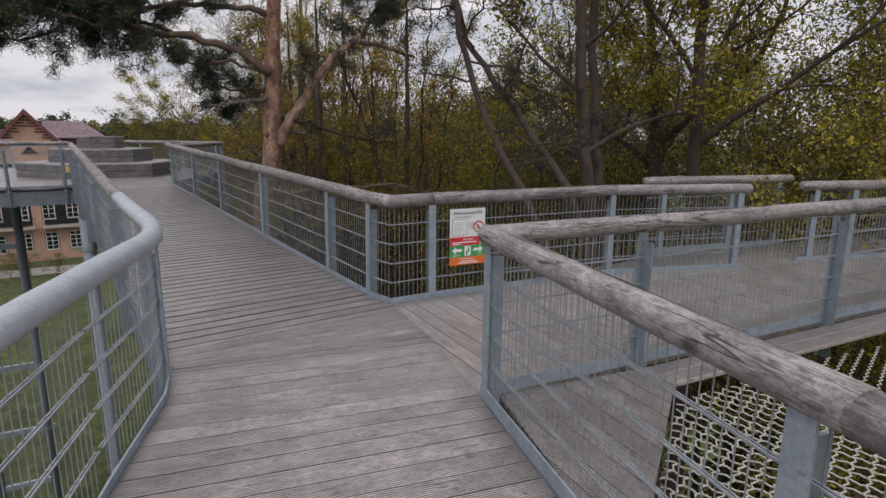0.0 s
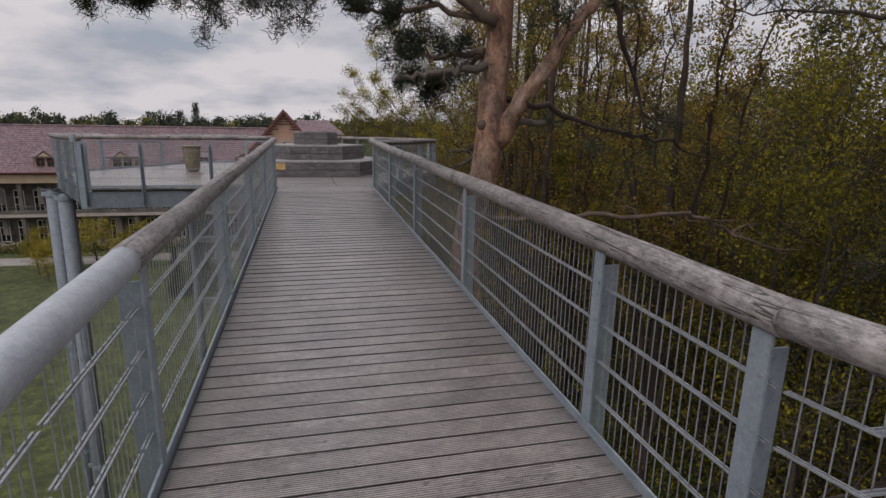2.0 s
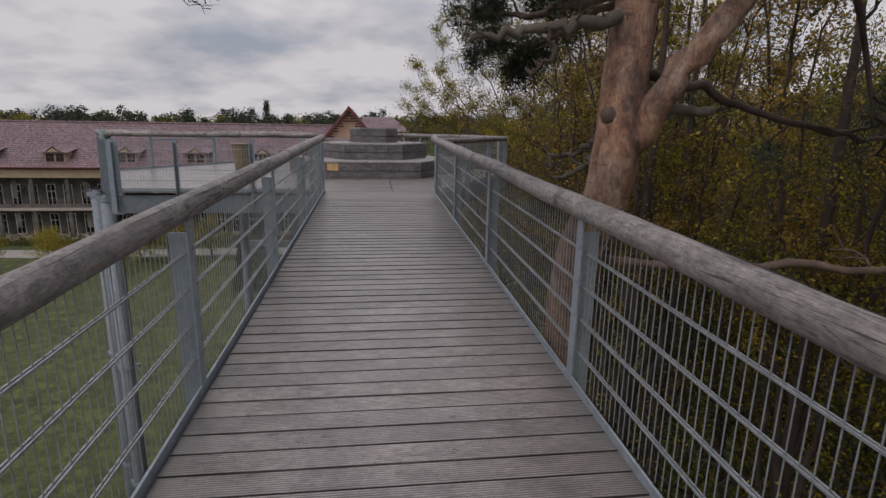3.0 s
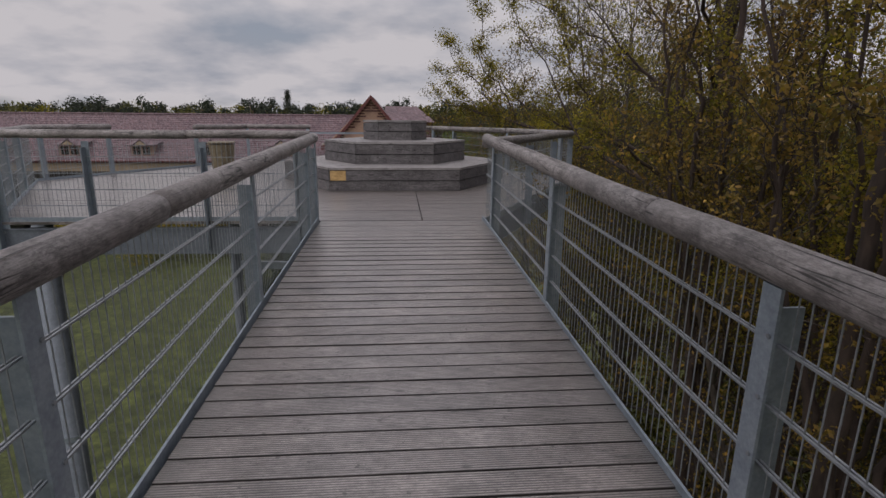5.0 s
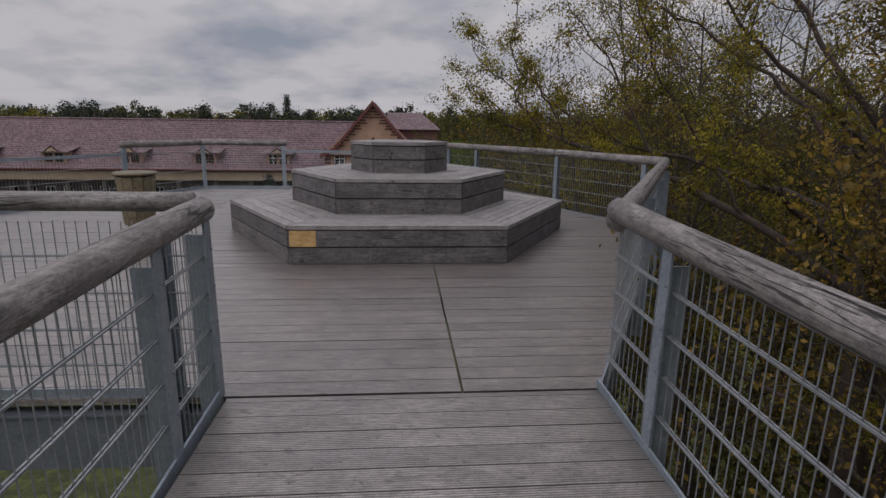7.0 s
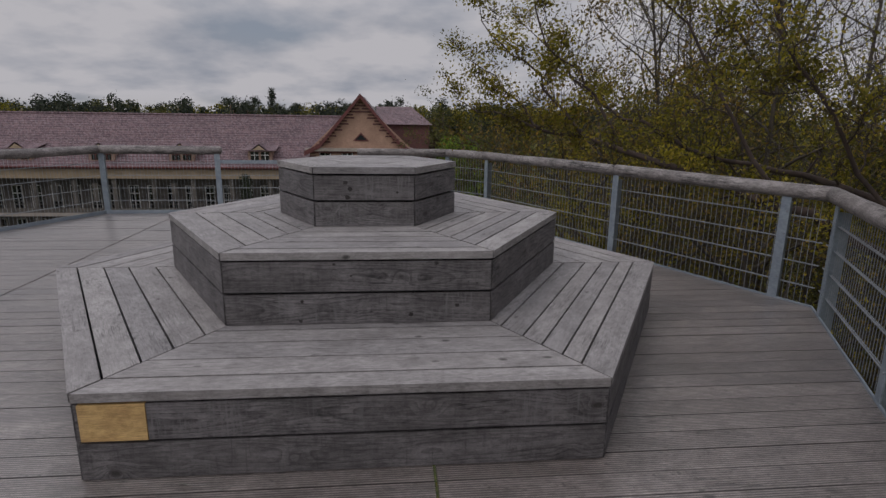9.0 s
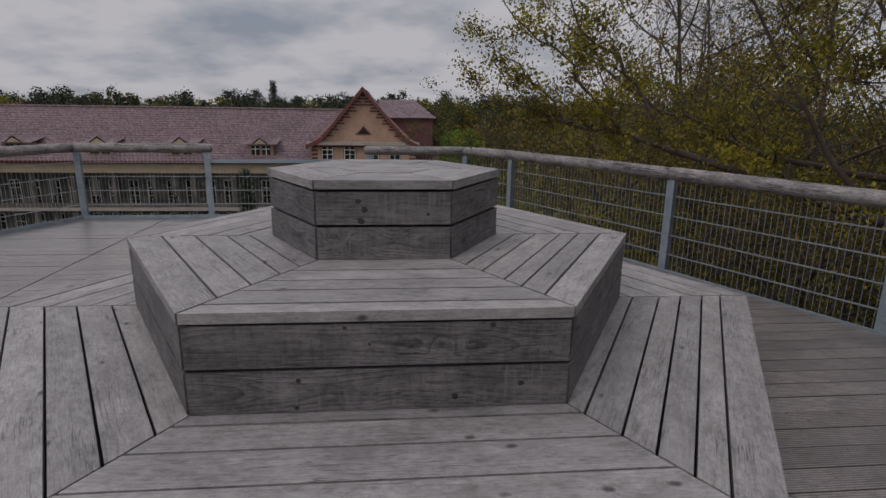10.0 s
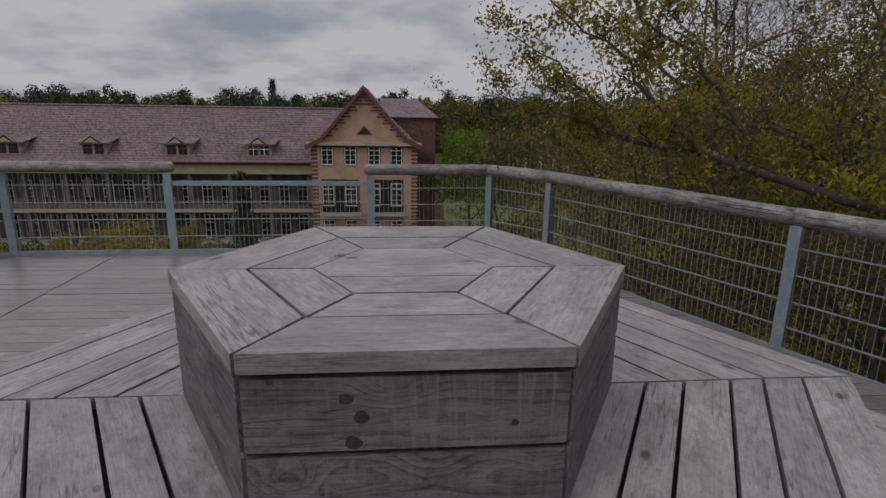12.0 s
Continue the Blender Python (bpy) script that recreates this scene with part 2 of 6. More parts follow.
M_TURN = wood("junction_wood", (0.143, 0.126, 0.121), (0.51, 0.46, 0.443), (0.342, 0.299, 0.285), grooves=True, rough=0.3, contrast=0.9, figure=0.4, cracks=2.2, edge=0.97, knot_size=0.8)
for m in (M_DECK, M_WALK, M_TURN):
    b = m.node_tree.nodes["Principled BSDF"].inputs
    b["Specular IOR Level"].default_value = 1.0
    b["Coat Weight"].default_value, b["Coat Roughness"].default_value = 0.4, 0.3
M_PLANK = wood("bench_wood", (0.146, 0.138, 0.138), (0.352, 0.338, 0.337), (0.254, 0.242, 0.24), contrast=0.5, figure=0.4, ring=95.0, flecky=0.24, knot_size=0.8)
# bench wood again in darker tones: shade of the upright faces in the colour
M_SHADED_FACE = wood("shaded_bench_face_wood", (0.024, 0.022, 0.024), (0.185, 0.176, 0.181), (0.095, 0.089, 0.091), contrast=1.0, figure=1.3, cracks=2.0, pith=(0.06, 0.075), ring=110.0, runs=True, flecky=0.3)
M_LOG = wood("log_wood", (0.085, 0.077, 0.075), (0.3, 0.28, 0.275), (0.175, 0.156, 0.152), knots=True, contrast=0.95, figure=0.35, pith=(0.0, -0.01), ring=60.0, knot_size=1.3, cracks=1.0)
M_PATCH = wood("fresh_plywood", (0.42, 0.27, 0.1), (0.62, 0.43, 0.19), (0.52, 0.34, 0.14), knots=False)
M_BINWOOD = wood("bin_wood", (0.1, 0.082, 0.048), (0.22, 0.185, 0.12), (0.15, 0.125, 0.075))

M_KNOT = wood("knot_wood", (0.012, 0.01, 0.009), (0.05, 0.043, 0.04), (0.025, 0.021, 0.019), knots=False, figure=1.5, ring=260.0)


def steel(name, a, b, rough=0.5, metal=0.55):
    m = Mat(name, rough, metal)
    v = m.coord(kind="Object")
    no = m.noise(v, 9.0, 6.0, 0.65)
    sp = m.noise(v, 60.0, 3.0, 0.6)
    col = m.ramp(no, (0.3, a), (0.7, b))
    col = m.mix(0.25, col, m.ramp(sp, (0.35, (0.3, 0.3, 0.3)), (0.65, (0.7, 0.7, 0.7))), "OVERLAY")
    m.bump(sp, 0.12, 0.002)
    return m.base(col)


M_STEEL = steel("galvanised_steel", (0.24, 0.285, 0.335), (0.36, 0.41, 0.455))
M_STEELD = steel("dark_galvanised_steel", (0.1, 0.115, 0.14), (0.165, 0.185, 0.215))
M_WEB = steel("web_steel", (0.19, 0.225, 0.265), (0.28, 0.32, 0.36))
M_COLUMN = steel("column_steel", (0.16, 0.183, 0.215), (0.23, 0.257, 0.29), 0.7, 0.3)
M_BEAM = steel("beam_steel", (0.15, 0.17, 0.205), (0.22, 0.245, 0.285))
M_WIRE = steel("mesh_wire", (0.22, 0.24, 0.26), (0.34, 0.36, 0.38), 0.5, 0.5)
M_TUBE = steel("painted_tube", (0.30, 0.325, 0.36), (0.4, 0.425, 0.455), 0.5, 0.25)


def plain(name, a, b, scale=3.0, rough=0.85, bump=0.3, dist=0.02, shift=False, detail=6.0):
    m = Mat(name, rough)
    v = m.coord(shift=shift)
    no = m.noise(v, scale, detail, 0.6)
    fi = m.noise(v, scale * 9, 4.0, 0.6)
    col = m.ramp(no, (0.32, a), (0.68, b))
    col = m.mix(0.3, col, m.ramp(fi, (0.3, (0.25, 0.25, 0.25)), (0.7, (0.75, 0.75, 0.75))), "OVERLAY")
    m.bump(fi, bump, dist)
    return m.base(col)


M_DARK = plain("dark_void", (0.012, 0.012, 0.013), (0.02, 0.02, 0.022), 6)
M_STUCCO = plain("ochre_stucco", (0.33, 0.205, 0.15), (0.43, 0.275, 0.2), 0.8)
M_BAND = plain("cornice_paint", (0.34, 0.26, 0.175), (0.42, 0.325, 0.225), 1.2)
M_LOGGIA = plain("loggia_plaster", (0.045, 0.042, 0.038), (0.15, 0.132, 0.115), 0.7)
M_BRICKL = plain("worn_brick", (0.2, 0.11, 0.085), (0.36, 0.26, 0.2), 3.0)
M_SLAB = plain("pale_concrete", (0.3, 0.26, 0.23), (0.38, 0.34, 0.3), 1.2)
M_WHITE = plain("white_paint", (0.6, 0.6, 0.58), (0.74, 0.73, 0.7), 4)
M_REDTRIM = plain("red_trim", (0.1, 0.035, 0.035), (0.16, 0.055, 0.05), 2)
M_PATHMAT = plain("gravel_path", (0.2, 0.185, 0.17), (0.3, 0.28, 0.26), 0.7)
M_ROPE = plain("pale_rope", (0.3, 0.285, 0.245), (0.44, 0.42, 0.37), 40, bump=0.6, dist=0.004)

mg = Mat("window_glass", 0.06)
mg.b.inputs["Specular IOR Level"].default_value = 0.8
M_GLASS = mg.base((0.015, 0.017, 0.02))


def brick_mat(name, a, b, mortar, scale):
    m = Mat(name, 0.85)
    tc = m.n("TexCoord")
    sp = m.n("SeparateXYZ")
    m.l(tc.outputs["Object"], sp.inputs[0])
    cb = m.n("CombineXYZ")
    m.l(m.math("ADD", sp.outputs["X"], sp.outputs["Y"]), cb.inputs[0])
    m.l(sp.outputs["Z"], cb.inputs[1])
    br = m.n("TexBrick")
    m.l(cb.outputs[0], br.inputs["Vector"])
    br.inputs["Color1"].default_value, br.inputs["Color2"].default_value = (*a, 1), (*b, 1)
    br.inputs["Mortar"].default_value = (*mortar, 1)
    br.inputs["Scale"].default_value = scale
    br.inputs["Mortar Size"].default_value = 0.012
    no = m.noise(tc.outputs["Object"], 0.6, 5.0)
    col = m.mix(0.5, br.outputs["Color"], m.ramp(no, (0.3, (0.3, 0.3, 0.3)), (0.7, (0.7, 0.7, 0.7))), "OVERLAY")
    m.bump(br.outputs["Fac"], -0.3, 0.01)
    return m.base(col)


M_BRICK = brick_mat("dark_red_brick", (0.13, 0.05, 0.045), (0.09, 0.036, 0.036), (0.14, 0.1, 0.09), 3.5)


def tile_mat():
    """Red-brown plain tiles; the courses themselves are modelled."""
    m = Mat("roof_tile", 0.75)
    tc = m.n("TexCoord")
    sp = m.n("SeparateXYZ")
    m.l(tc.outputs["Object"], sp.inputs[0])
    cb = m.n("CombineXYZ")
    m.l(m.math("ADD", sp.outputs["X"], sp.outputs["Y"]), cb.inputs[0])
    m.l(m.math("MULTIPLY", sp.outputs["Z"], 1.3), cb.inputs[1])
    br = m.n("TexBrick")
    br.inputs["Scale"].default_value = 2.6
    br.inputs["Brick Width"].default_value = 0.5
    br.inputs["Row Height"].default_value = 0.55
    br.inputs["Mortar Size"].default_value = 0.03
    br.inputs["Color1"].default_value = (0.2, 0.13, 0.14, 1)
    br.inputs["Color2"].default_value = (0.095, 0.062, 0.072, 1)
    br.inputs["Mortar"].default_value = (0.06, 0.035, 0.035, 1)
    m.l(cb.outputs[0], br.inputs["Vector"])
    no = m.noise(tc.outputs["Object"], 0.35, 6.0, 0.65)
    fi = m.noise(tc.outputs["Object"], 5.0, 4.0, 0.7)
    col = m.mix(0.55, br.outputs["Color"], m.ramp(no, (0.3, (0.3, 0.3, 0.31)), (0.7, (0.72, 0.7, 0.7))), "OVERLAY")
    col = m.mix(m.ramp(fi, (0.5, (0, 0, 0)), (0.66, (0.7, 0.7, 0.7))), col, (0.29, 0.235, 0.255))
    m.bump(br.outputs["Fac"], -0.4, 0.02)
    return m.base(col)


M_TILE = tile_mat()


def leaf_mat(name, stops, trans=0.45, tuft_light_scale=2.6):
    m = Mat(name, 0.6)
    ge = m.n("NewGeometry")
    col = m.ramp(ge.outputs["Random Per Island"], *stops)
    oi = m.n("ObjectInfo")
    col = m.mix(1.0, col, m.ramp(oi.outputs["Random"], (0.0, (0.75, 0.78, 0.75)), (1.0, (1.2, 1.15, 1.05))), "MULTIPLY")
    # leaf tone varies by noise, with lit tufts and shaded gaps painted in
    tuft_light = m.noise(m.coord(shift=False), tuft_light_scale, 4.0, 0.65)
    col = m.mix(1.0, col, m.ramp(tuft_light, (0.36, (0.4, 0.37, 0.34)), (0.5, (0.9, 0.87, 0.85)), (0.64, (1.75, 1.62, 1.25))), "MULTIPLY")
    m.base(col)
    tr = m.n("BsdfTranslucent")
    m.l(col, tr.inputs["Color"])
    mx = m.n("MixShader")
    mx.inputs[0].default_value = trans
    m.l(m.b.outputs[0], mx.inputs[1])
    m.l(tr.outputs[0], mx.inputs[2])
    m.l(mx.outputs[0], m.t.nodes["Material Output"].inputs["Surface"])
    return m.m


M_LEAF = leaf_mat("spring_leaves", [(0.0, (0.105, 0.105, 0.013)), (0.35, (0.19, 0.185, 0.018)), (0.75, (0.295, 0.27, 0.026)), (1.0, (0.33, 0.26, 0.04))], 0.55)
M_LEAFY = leaf_mat("bright_spring_leaves", [(0.0, (0.17, 0.16, 0.018)), (0.4, (0.29, 0.265, 0.026)), (1.0, (0.42, 0.35, 0.045))])
M_LEAFB = leaf_mat("bronze_leaves", [(0.0, (0.12, 0.09, 0.02)), (0.5, (0.2, 0.152, 0.03)), (1.0, (0.29, 0.19, 0.048))])
M_LEAFO = leaf_mat("young_oak_leaves", [(0.0, (0.122, 0.112, 0.016)), (0.4, (0.222, 0.207, 0.025)), (0.75, (0.315, 0.285, 0.033)), (1.0, (0.315, 0.225, 0.046))], 0.58)
M_LEAFD = leaf_mat("deep_leaves", [(0.0, (0.0625, 0.07, 0.0187)), (0.5, (0.11, 0.115, 0.0275)), (1.0, (0.175, 0.163, 0.04))])
M_LEAFG = leaf_mat("fresh_green_leaves", [(0.0, (0.085, 0.155, 0.018)), (0.5, (0.14, 0.24, 0.026)), (1.0, (0.21, 0.3, 0.04))], 0.5)
M_NEEDLE = leaf_mat("pine_needles", [(0.0, (0.014, 0.024, 0.014)), (0.6, (0.026, 0.042, 0.022)), (1.0, (0.05, 0.062, 0.03))], 0.15)


def bark_mat(name, dark, light, scale, bump=0.8):
    m = Mat(name, 0.9)
    v = m.coord(scale=(1, 1, 0.35), shift=False)
    vo = m.n("TexVoronoi")
    vo.inputs["Scale"].default_value = scale
    m.l(v, vo.inputs["Vector"])
    no = m.noise(v, scale * 0.6, 7.0, 0.65)
    big = m.noise(v, 1.6, 4.0)
    col = m.ramp(no, (0.3, dark), (0.7, light))
    col = m.mix(m.ramp(vo.outputs["Distance"], (0.0, (0.0, 0.0, 0.0)), (0.9, (0.55, 0.55, 0.55))), col, dark)
    col = m.mix(0.4, col, m.ramp(big, (0.3, (0.3, 0.3, 0.3)), (0.7, (0.7, 0.7, 0.7))), "OVERLAY")
    m.bump(m.math("ADD", no, vo.outputs["Distance"]), bump, 0.012)
    return m.base(col)


def pine_bark():
    """Thin peeling orange bark with grey scales, dark flecks across and fine flakes."""
    m = Mat("orange_pine_bark", 0.8)
    v = m.coord(scale=(1, 1, 0.45), shift=False)
    flat = m.coord(scale=(9, 9, 34), shift=False)
    big, mid, fin = m.noise(v, 2.6, 6.0, 0.65), m.noise(v, 11.0, 8.0, 0.72, 0.6), m.noise(v, 60.0, 4.0, 0.75)
    fleck = m.noise(flat, 1.0, 4.0, 0.6, 0.4)
    col = m.ramp(mid, (0.36, (0.07, 0.038, 0.028)), (0.47, (0.195, 0.1, 0.064)), (0.57, (0.28, 0.16, 0.104)), (0.68, (0.42, 0.295, 0.222)))
    col = m.mix(m.ramp(big, (0.44, (0, 0, 0)), (0.6, (0.7, 0.7, 0.7))), col, m.ramp(mid, (0.4, (0.1, 0.072, 0.06)), (0.62, (0.25, 0.195, 0.165))))
    col = m.mix(m.ramp(fleck, (0.3, (0.8, 0.8, 0.8)), (0.38, (0, 0, 0))), col, (0.05, 0.032, 0.026))
    col = m.mix(0.55, col, m.ramp(fin, (0.34, (0.2, 0.2, 0.2)), (0.66, (0.8, 0.8, 0.8))), "OVERLAY")
    m.bump(m.math("ADD", mid, m.math("ADD", m.math("MULTIPLY", fin, 0.4), m.math("MULTIPLY", fleck, 0.4))), 0.8, 0.012)
    return m.base(col)


M_PINEBARK = pine_bark()
M_BARK = bark_mat("grey_brown_bark", (0.039, 0.0325, 0.0273), (0.111, 0.0884, 0.0702), 9)
M_LIMB = bark_mat("brown_pine_limb_bark", (0.05, 0.034, 0.026), (0.2, 0.135, 0.1), 12)
M_DARKBARK = bark_mat("dark_pine_bark", (0.027, 0.0189, 0.0162), (0.0918, 0.0621, 0.0486), 12)
M_TWIG = bark_mat("pale_twig_bark", (0.06, 0.05, 0.042), (0.15, 0.125, 0.1), 14)


# ---- mesh helpers ----
class MB:
    """Collects vertices and faces for one mesh."""

    def __init__(self):
        self.v, self.f = [], []

    def add(self, verts, faces):
        o = len(self.v)
        self.v.extend(verts)
        self.f.extend([tuple(i + o for i in f) for f in faces])
        return self

    def box(self, x0, y0, z0, x1, y1, z1):
        return self.add([(x0, y0, z0), (x1, y0, z0), (x1, y1, z0), (x0, y1, z0), (x0, y0, z1), (x1, y0, z1), (x1, y1, z1), (x0, y1, z1)],
                        [(0, 3, 2, 1), (4, 5, 6, 7), (0, 1, 5, 4), (1, 2, 6, 5), (2, 3, 7, 6), (3, 0, 4, 7)])

    def bevel_box(self, x0, y0, z0, x1, y1, z1, c=0.004):
        """A board with its upper long edges chamfered."""
        pr = [(y0, z0), (y1, z0), (y1, z1 - c), (y1 - c, z1), (y0 + c, z1), (y0, z1 - c)]
        vs = [(x0, a, b) for a, b in pr] + [(x1, a, b) for a, b in pr]
        n = len(pr)
        fs = [tuple(range(n))[::-1], tuple(range(n, 2 * n))] + [(i, (i + 1) % n, n + (i + 1) % n, n + i) for i in range(n)]
        return self.add(vs, [f[::-1] for f in fs[2:]] + [fs[0][::-1], fs[1][::-1]])

    def prism(self, poly, z0, z1):
        n = len(poly)
        vs = [(x, y, z0) for x, y in poly] + [(x, y, z1) for x, y in poly]
        fs = [tuple(range(n))[::-1], tuple(range(n, 2 * n))] + [(i, (i + 1) % n, n + (i + 1) % n, n + i) for i in range(n)]
        return self.add(vs, fs)

    def tube(self, pts, radii, n=8, cap=True, wob=0.0):
        pts = [Vector(p) for p in pts]
        if isinstance(radii, (int, float)):
            radii = [radii] * len(pts)
        vs, fs = [], []
        up = Vector((0.13, 0.31, 0.94))
        for i, p in enumerate(pts):
            d = pts[min(i + 1, len(pts) - 1)] - pts[max(i - 1, 0)]
            d = d.normalized() if d.length > 1e-9 else Vector((0, 0, 1))
            if abs(d.dot(up)) > 0.97:
                up = Vector((0.9, 0.3, 0.1))
            a = d.cross(up).normalized()
            b = d.cross(a)
            for k in range(n):
                t = 2 * math.pi * k / n
                r = radii[i]
                if wob:
                    r *= 1 + wob * noise.noise(Vector((p.x * 3 + math.cos(t), p.y * 3 + math.sin(t), p.z * 3)))
                vs.append(tuple(p + (a * math.cos(t) + b * math.sin(t)) * r))
        m = len(pts)
        for i in range(m - 1):
            for k in range(n):
                k2 = (k + 1) % n
                fs.append((i * n + k, i * n + k2, (i + 1) * n + k2, (i + 1) * n + k))
        if cap:
            fs.append(tuple(range(n))[::-1])
            fs.append(tuple(range((m - 1) * n, m * n)))
        return self.add(vs, fs)

    def mesh(self, name, mat, smooth=False):
        me = bpy.data.meshes.new(name)
        me.from_pydata(self.v, [], self.f)
        if isinstance(mat, (list, tuple)):
            for x in mat:
                me.materials.append(x)
        else:
            me.materials.append(mat)
        if smooth:
            me.shade_smooth()
        me.update()
        return me


def thing(name, label, category, at=(0, 0, 0), group="", kind=""):
    ob = new(name)
    ob.empty_display_size = 0.1
    ob.location = at
    return tagged(ob, label, category, group, kind)


def part(name, mb, mat, parent, label="", at=None, smooth=False):
    """Links one mesh object under a thing or a part. at: its pose in its parent's space."""
    me = mb if isinstance(mb, bpy.types.Mesh) else mb.mesh(name, mat, smooth)
    ob = new(name, me)
    ob.parent = parent
    if at is not None:
        ob.matrix_basis = at
    if label:
        ob["label"] = label
    return ob


def solid(name, mb, mat, label, category, kind="", at=None, smooth=False, group=""):
    ob = new(name, mb.mesh(name, mat, smooth))
    if at is not None:
        ob.matrix_basis = at
    return tagged(ob, label, category, group, kind)


def clip_poly(poly, nx, ny, d):
    """Keeps the part of a polygon with nx*x + ny*y <= d."""
    out = []
    for i, p in enumerate(poly):
        q = poly[(i + 1) % len(poly)]
        a, b = nx * p[0] + ny * p[1] - d, nx * q[0] + ny * q[1] - d
        if a <= 0:
            out.append(p)
        if a * b < 0:
            s = a / (a - b)
            out.append((p[0] + s * (q[0] - p[0]), p[1] + s * (q[1] - p[1])))
    return out


def area(poly):
    return 0.5 * sum(p[0] * q[1] - q[0] * p[1] for p, q in zip(poly, poly[1:] + poly[:1]))


def deck_z(y):
    """The walkway climbs gently to the platform."""
    return -0.031 * (15.3 - min(max(y, 5.0), 15.3))


BOARD, GAP, THICK = 0.145, 0.0042, 0.03


def lay_boards(parent, poly, angle, zfun, breaks=(), mat=None, width=BOARD, shift=0.0):
    """Boards that run at an angle (degrees from x) across a convex polygon, each one an object."""
    c, s = math.cos(radians(angle)), math.sin(radians(angle))
    loc = [(x * c + y * s, -x * s + y * c) for x, y in poly]
    lo, hi = min(p[1] for p in loc), max(p[1] for p in loc)
    n = int((hi - lo) / width) + 1
    cuts = [-1e3, *breaks, 1e3]
    for k in range(n):
        y0 = lo + shift + k * width
        for a, b in zip(cuts, cuts[1:]):
            q = clip_poly(clip_poly(loc, 0, -1, -(y0 + GAP / 2)), 0, 1, y0 + width - GAP / 2)
            if len(q) > 2:
                q = clip_poly(clip_poly(q, -1, 0, -(a + 0.007)), 1, 0, b - 0.007)
            if len(q) < 3 or area(q) < 0.004:
                continue
            xs = [p[0] for p in q]
            cx, cy = (min(xs) + max(xs)) / 2, y0 + width / 2
            mb = MB().prism([(p[0] - cx, p[1] - cy) for p in q], -THICK, 0)
            wx, wy = cx * c - cy * s, cx * s + cy * c
            tilt = random.uniform(-0.25, 0.25)
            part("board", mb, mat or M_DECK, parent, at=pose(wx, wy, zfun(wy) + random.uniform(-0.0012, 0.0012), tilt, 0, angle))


# ---- ground ----
def build_ground():
    g = MB().add([(-900, -600, -13), (900, -600, -13), (900, 1200, -13), (-900, 1200, -13)], [(0, 1, 2, 3)])
    m = Mat("ground_cover", 0.95)
    v = m.coord(shift=False)
    sp = m.n("SeparateXYZ")
    m.l(v, sp.inputs[0])
    big = m.noise(v, 0.22, 6.0, 0.65)
    mid = m.noise(v, 1.5, 8.0, 0.78)
    fine = m.noise(v, 11.0, 4.0, 0.7)
    tuft = m.noise(v, 0.62, 5.0, 0.7)
    lawn = m.ramp(mid, (0.38, (0.012, 0.017, 0.005)), (0.5, (0.038, 0.048, 0.012)), (0.64, (0.112, 0.13, 0.03)))
    lawn = m.mix(m.ramp(tuft, (0.42, (0, 0, 0)), (0.6, (0.6, 0.6, 0.6))), lawn, m.ramp(mid, (0.4, (0.028, 0.036, 0.01)), (0.62, (0.1, 0.12, 0.028))))
    lawn = m.mix(m.ramp(big, (0.4, (0, 0, 0)), (0.62, (0.45, 0.45, 0.45))), lawn, (0.055, 0.062, 0.02))
    wild = m.ramp(mid, (0.3, (0.07, 0.075, 0.026)), (0.5, (0.13, 0.145, 0.042)), (0.7, (0.2, 0.22, 0.058)))
    edge = m.math("ADD", sp.outputs["X"], m.math("MULTIPLY", big, 9.0))
    fac = m.ramp(m.math("MULTIPLY", m.math("SUBTRACT", edge, 7.0), 0.1), (0.3, (0, 0, 0)), (0.7, (1, 1, 1)))
    col = m.mix(fac, lawn, wild)
    col = m.mix(0.5, col, m.ramp(fine, (0.3, (0.22, 0.22, 0.22)), (0.7, (0.8, 0.8, 0.8))), "OVERLAY")
    m.bump(fine, 0.9, 0.06)
    solid("ground", g, m.base(col), "green lawn that turns into brown forest floor under the trees", "ground", "structure")
    p = MB()
    n = 40
    for i in range(n + 1):
        x = -120 + i * 3.4
        w = 0.25 * math.sin(i * 1.7) + 0.2 * math.sin(i * 0.6)
        p.v += [(x, 68.6 + w, -12.985), (x, 72.4 + w, -12.985)]
    p.f = [(2 * i, 2 * i + 2, 2 * i + 3, 2 * i + 1) for i in range(n)]
    solid("pavement", p, M_PATHMAT, "pale gravel path across the lawn in front of the long building", "path", "structure")


build_ground()

# ---- walkway floors ----
PLATFORM = [(1.16, 16.28), (3.17, 16.28), (5.62, 20.85), (3.6, 25.0), (3.1, 25.55), (-1.95, 25.4), (-2.73, 23.8), (-3.8, 21.9), (-4.5, 20.5), (-2.43, 16.33)]
LEG_L0, LEG_R0 = (1.30, 4.62), (2.735, 3.16)
LEG_L1, LEG_R1 = (1.30 - 0.33 * 9.2, 4.62 - 9.2), (2.83 - 0.35 * 7.8, 3.2 - 7.8)
BRANCH = [(2.715, 3.15), (6.9, 2.42), (11.0, 1.7), (11.5, 4.1), (7.2, 5.0), (3.24, 5.1)]


# ---- railings ----
def post_mesh(drop, h=0.915):
    mb = MB()
    # the flange that faces the path, cut from one profile
    w = 0.039
    mb.prism([(-w, -0.004), (w, -0.004), (w, 0.006), (-w, 0.006)], -drop, h)
    return mb.mesh("post", M_STEEL)


POST = post_mesh(0.34)
WEB = MB().prism([(-0.006, 0.006), (0.006, 0.006), (0.006, 0.1), (-0.006, 0.1)], -0.34, 0.85).mesh("web_plate", M_WEB)
BOLT = MB().tube([(0, 0.006, 0), (0, -0.010, 0)], 0.008, 6).mesh("bolt", M_WIRE)


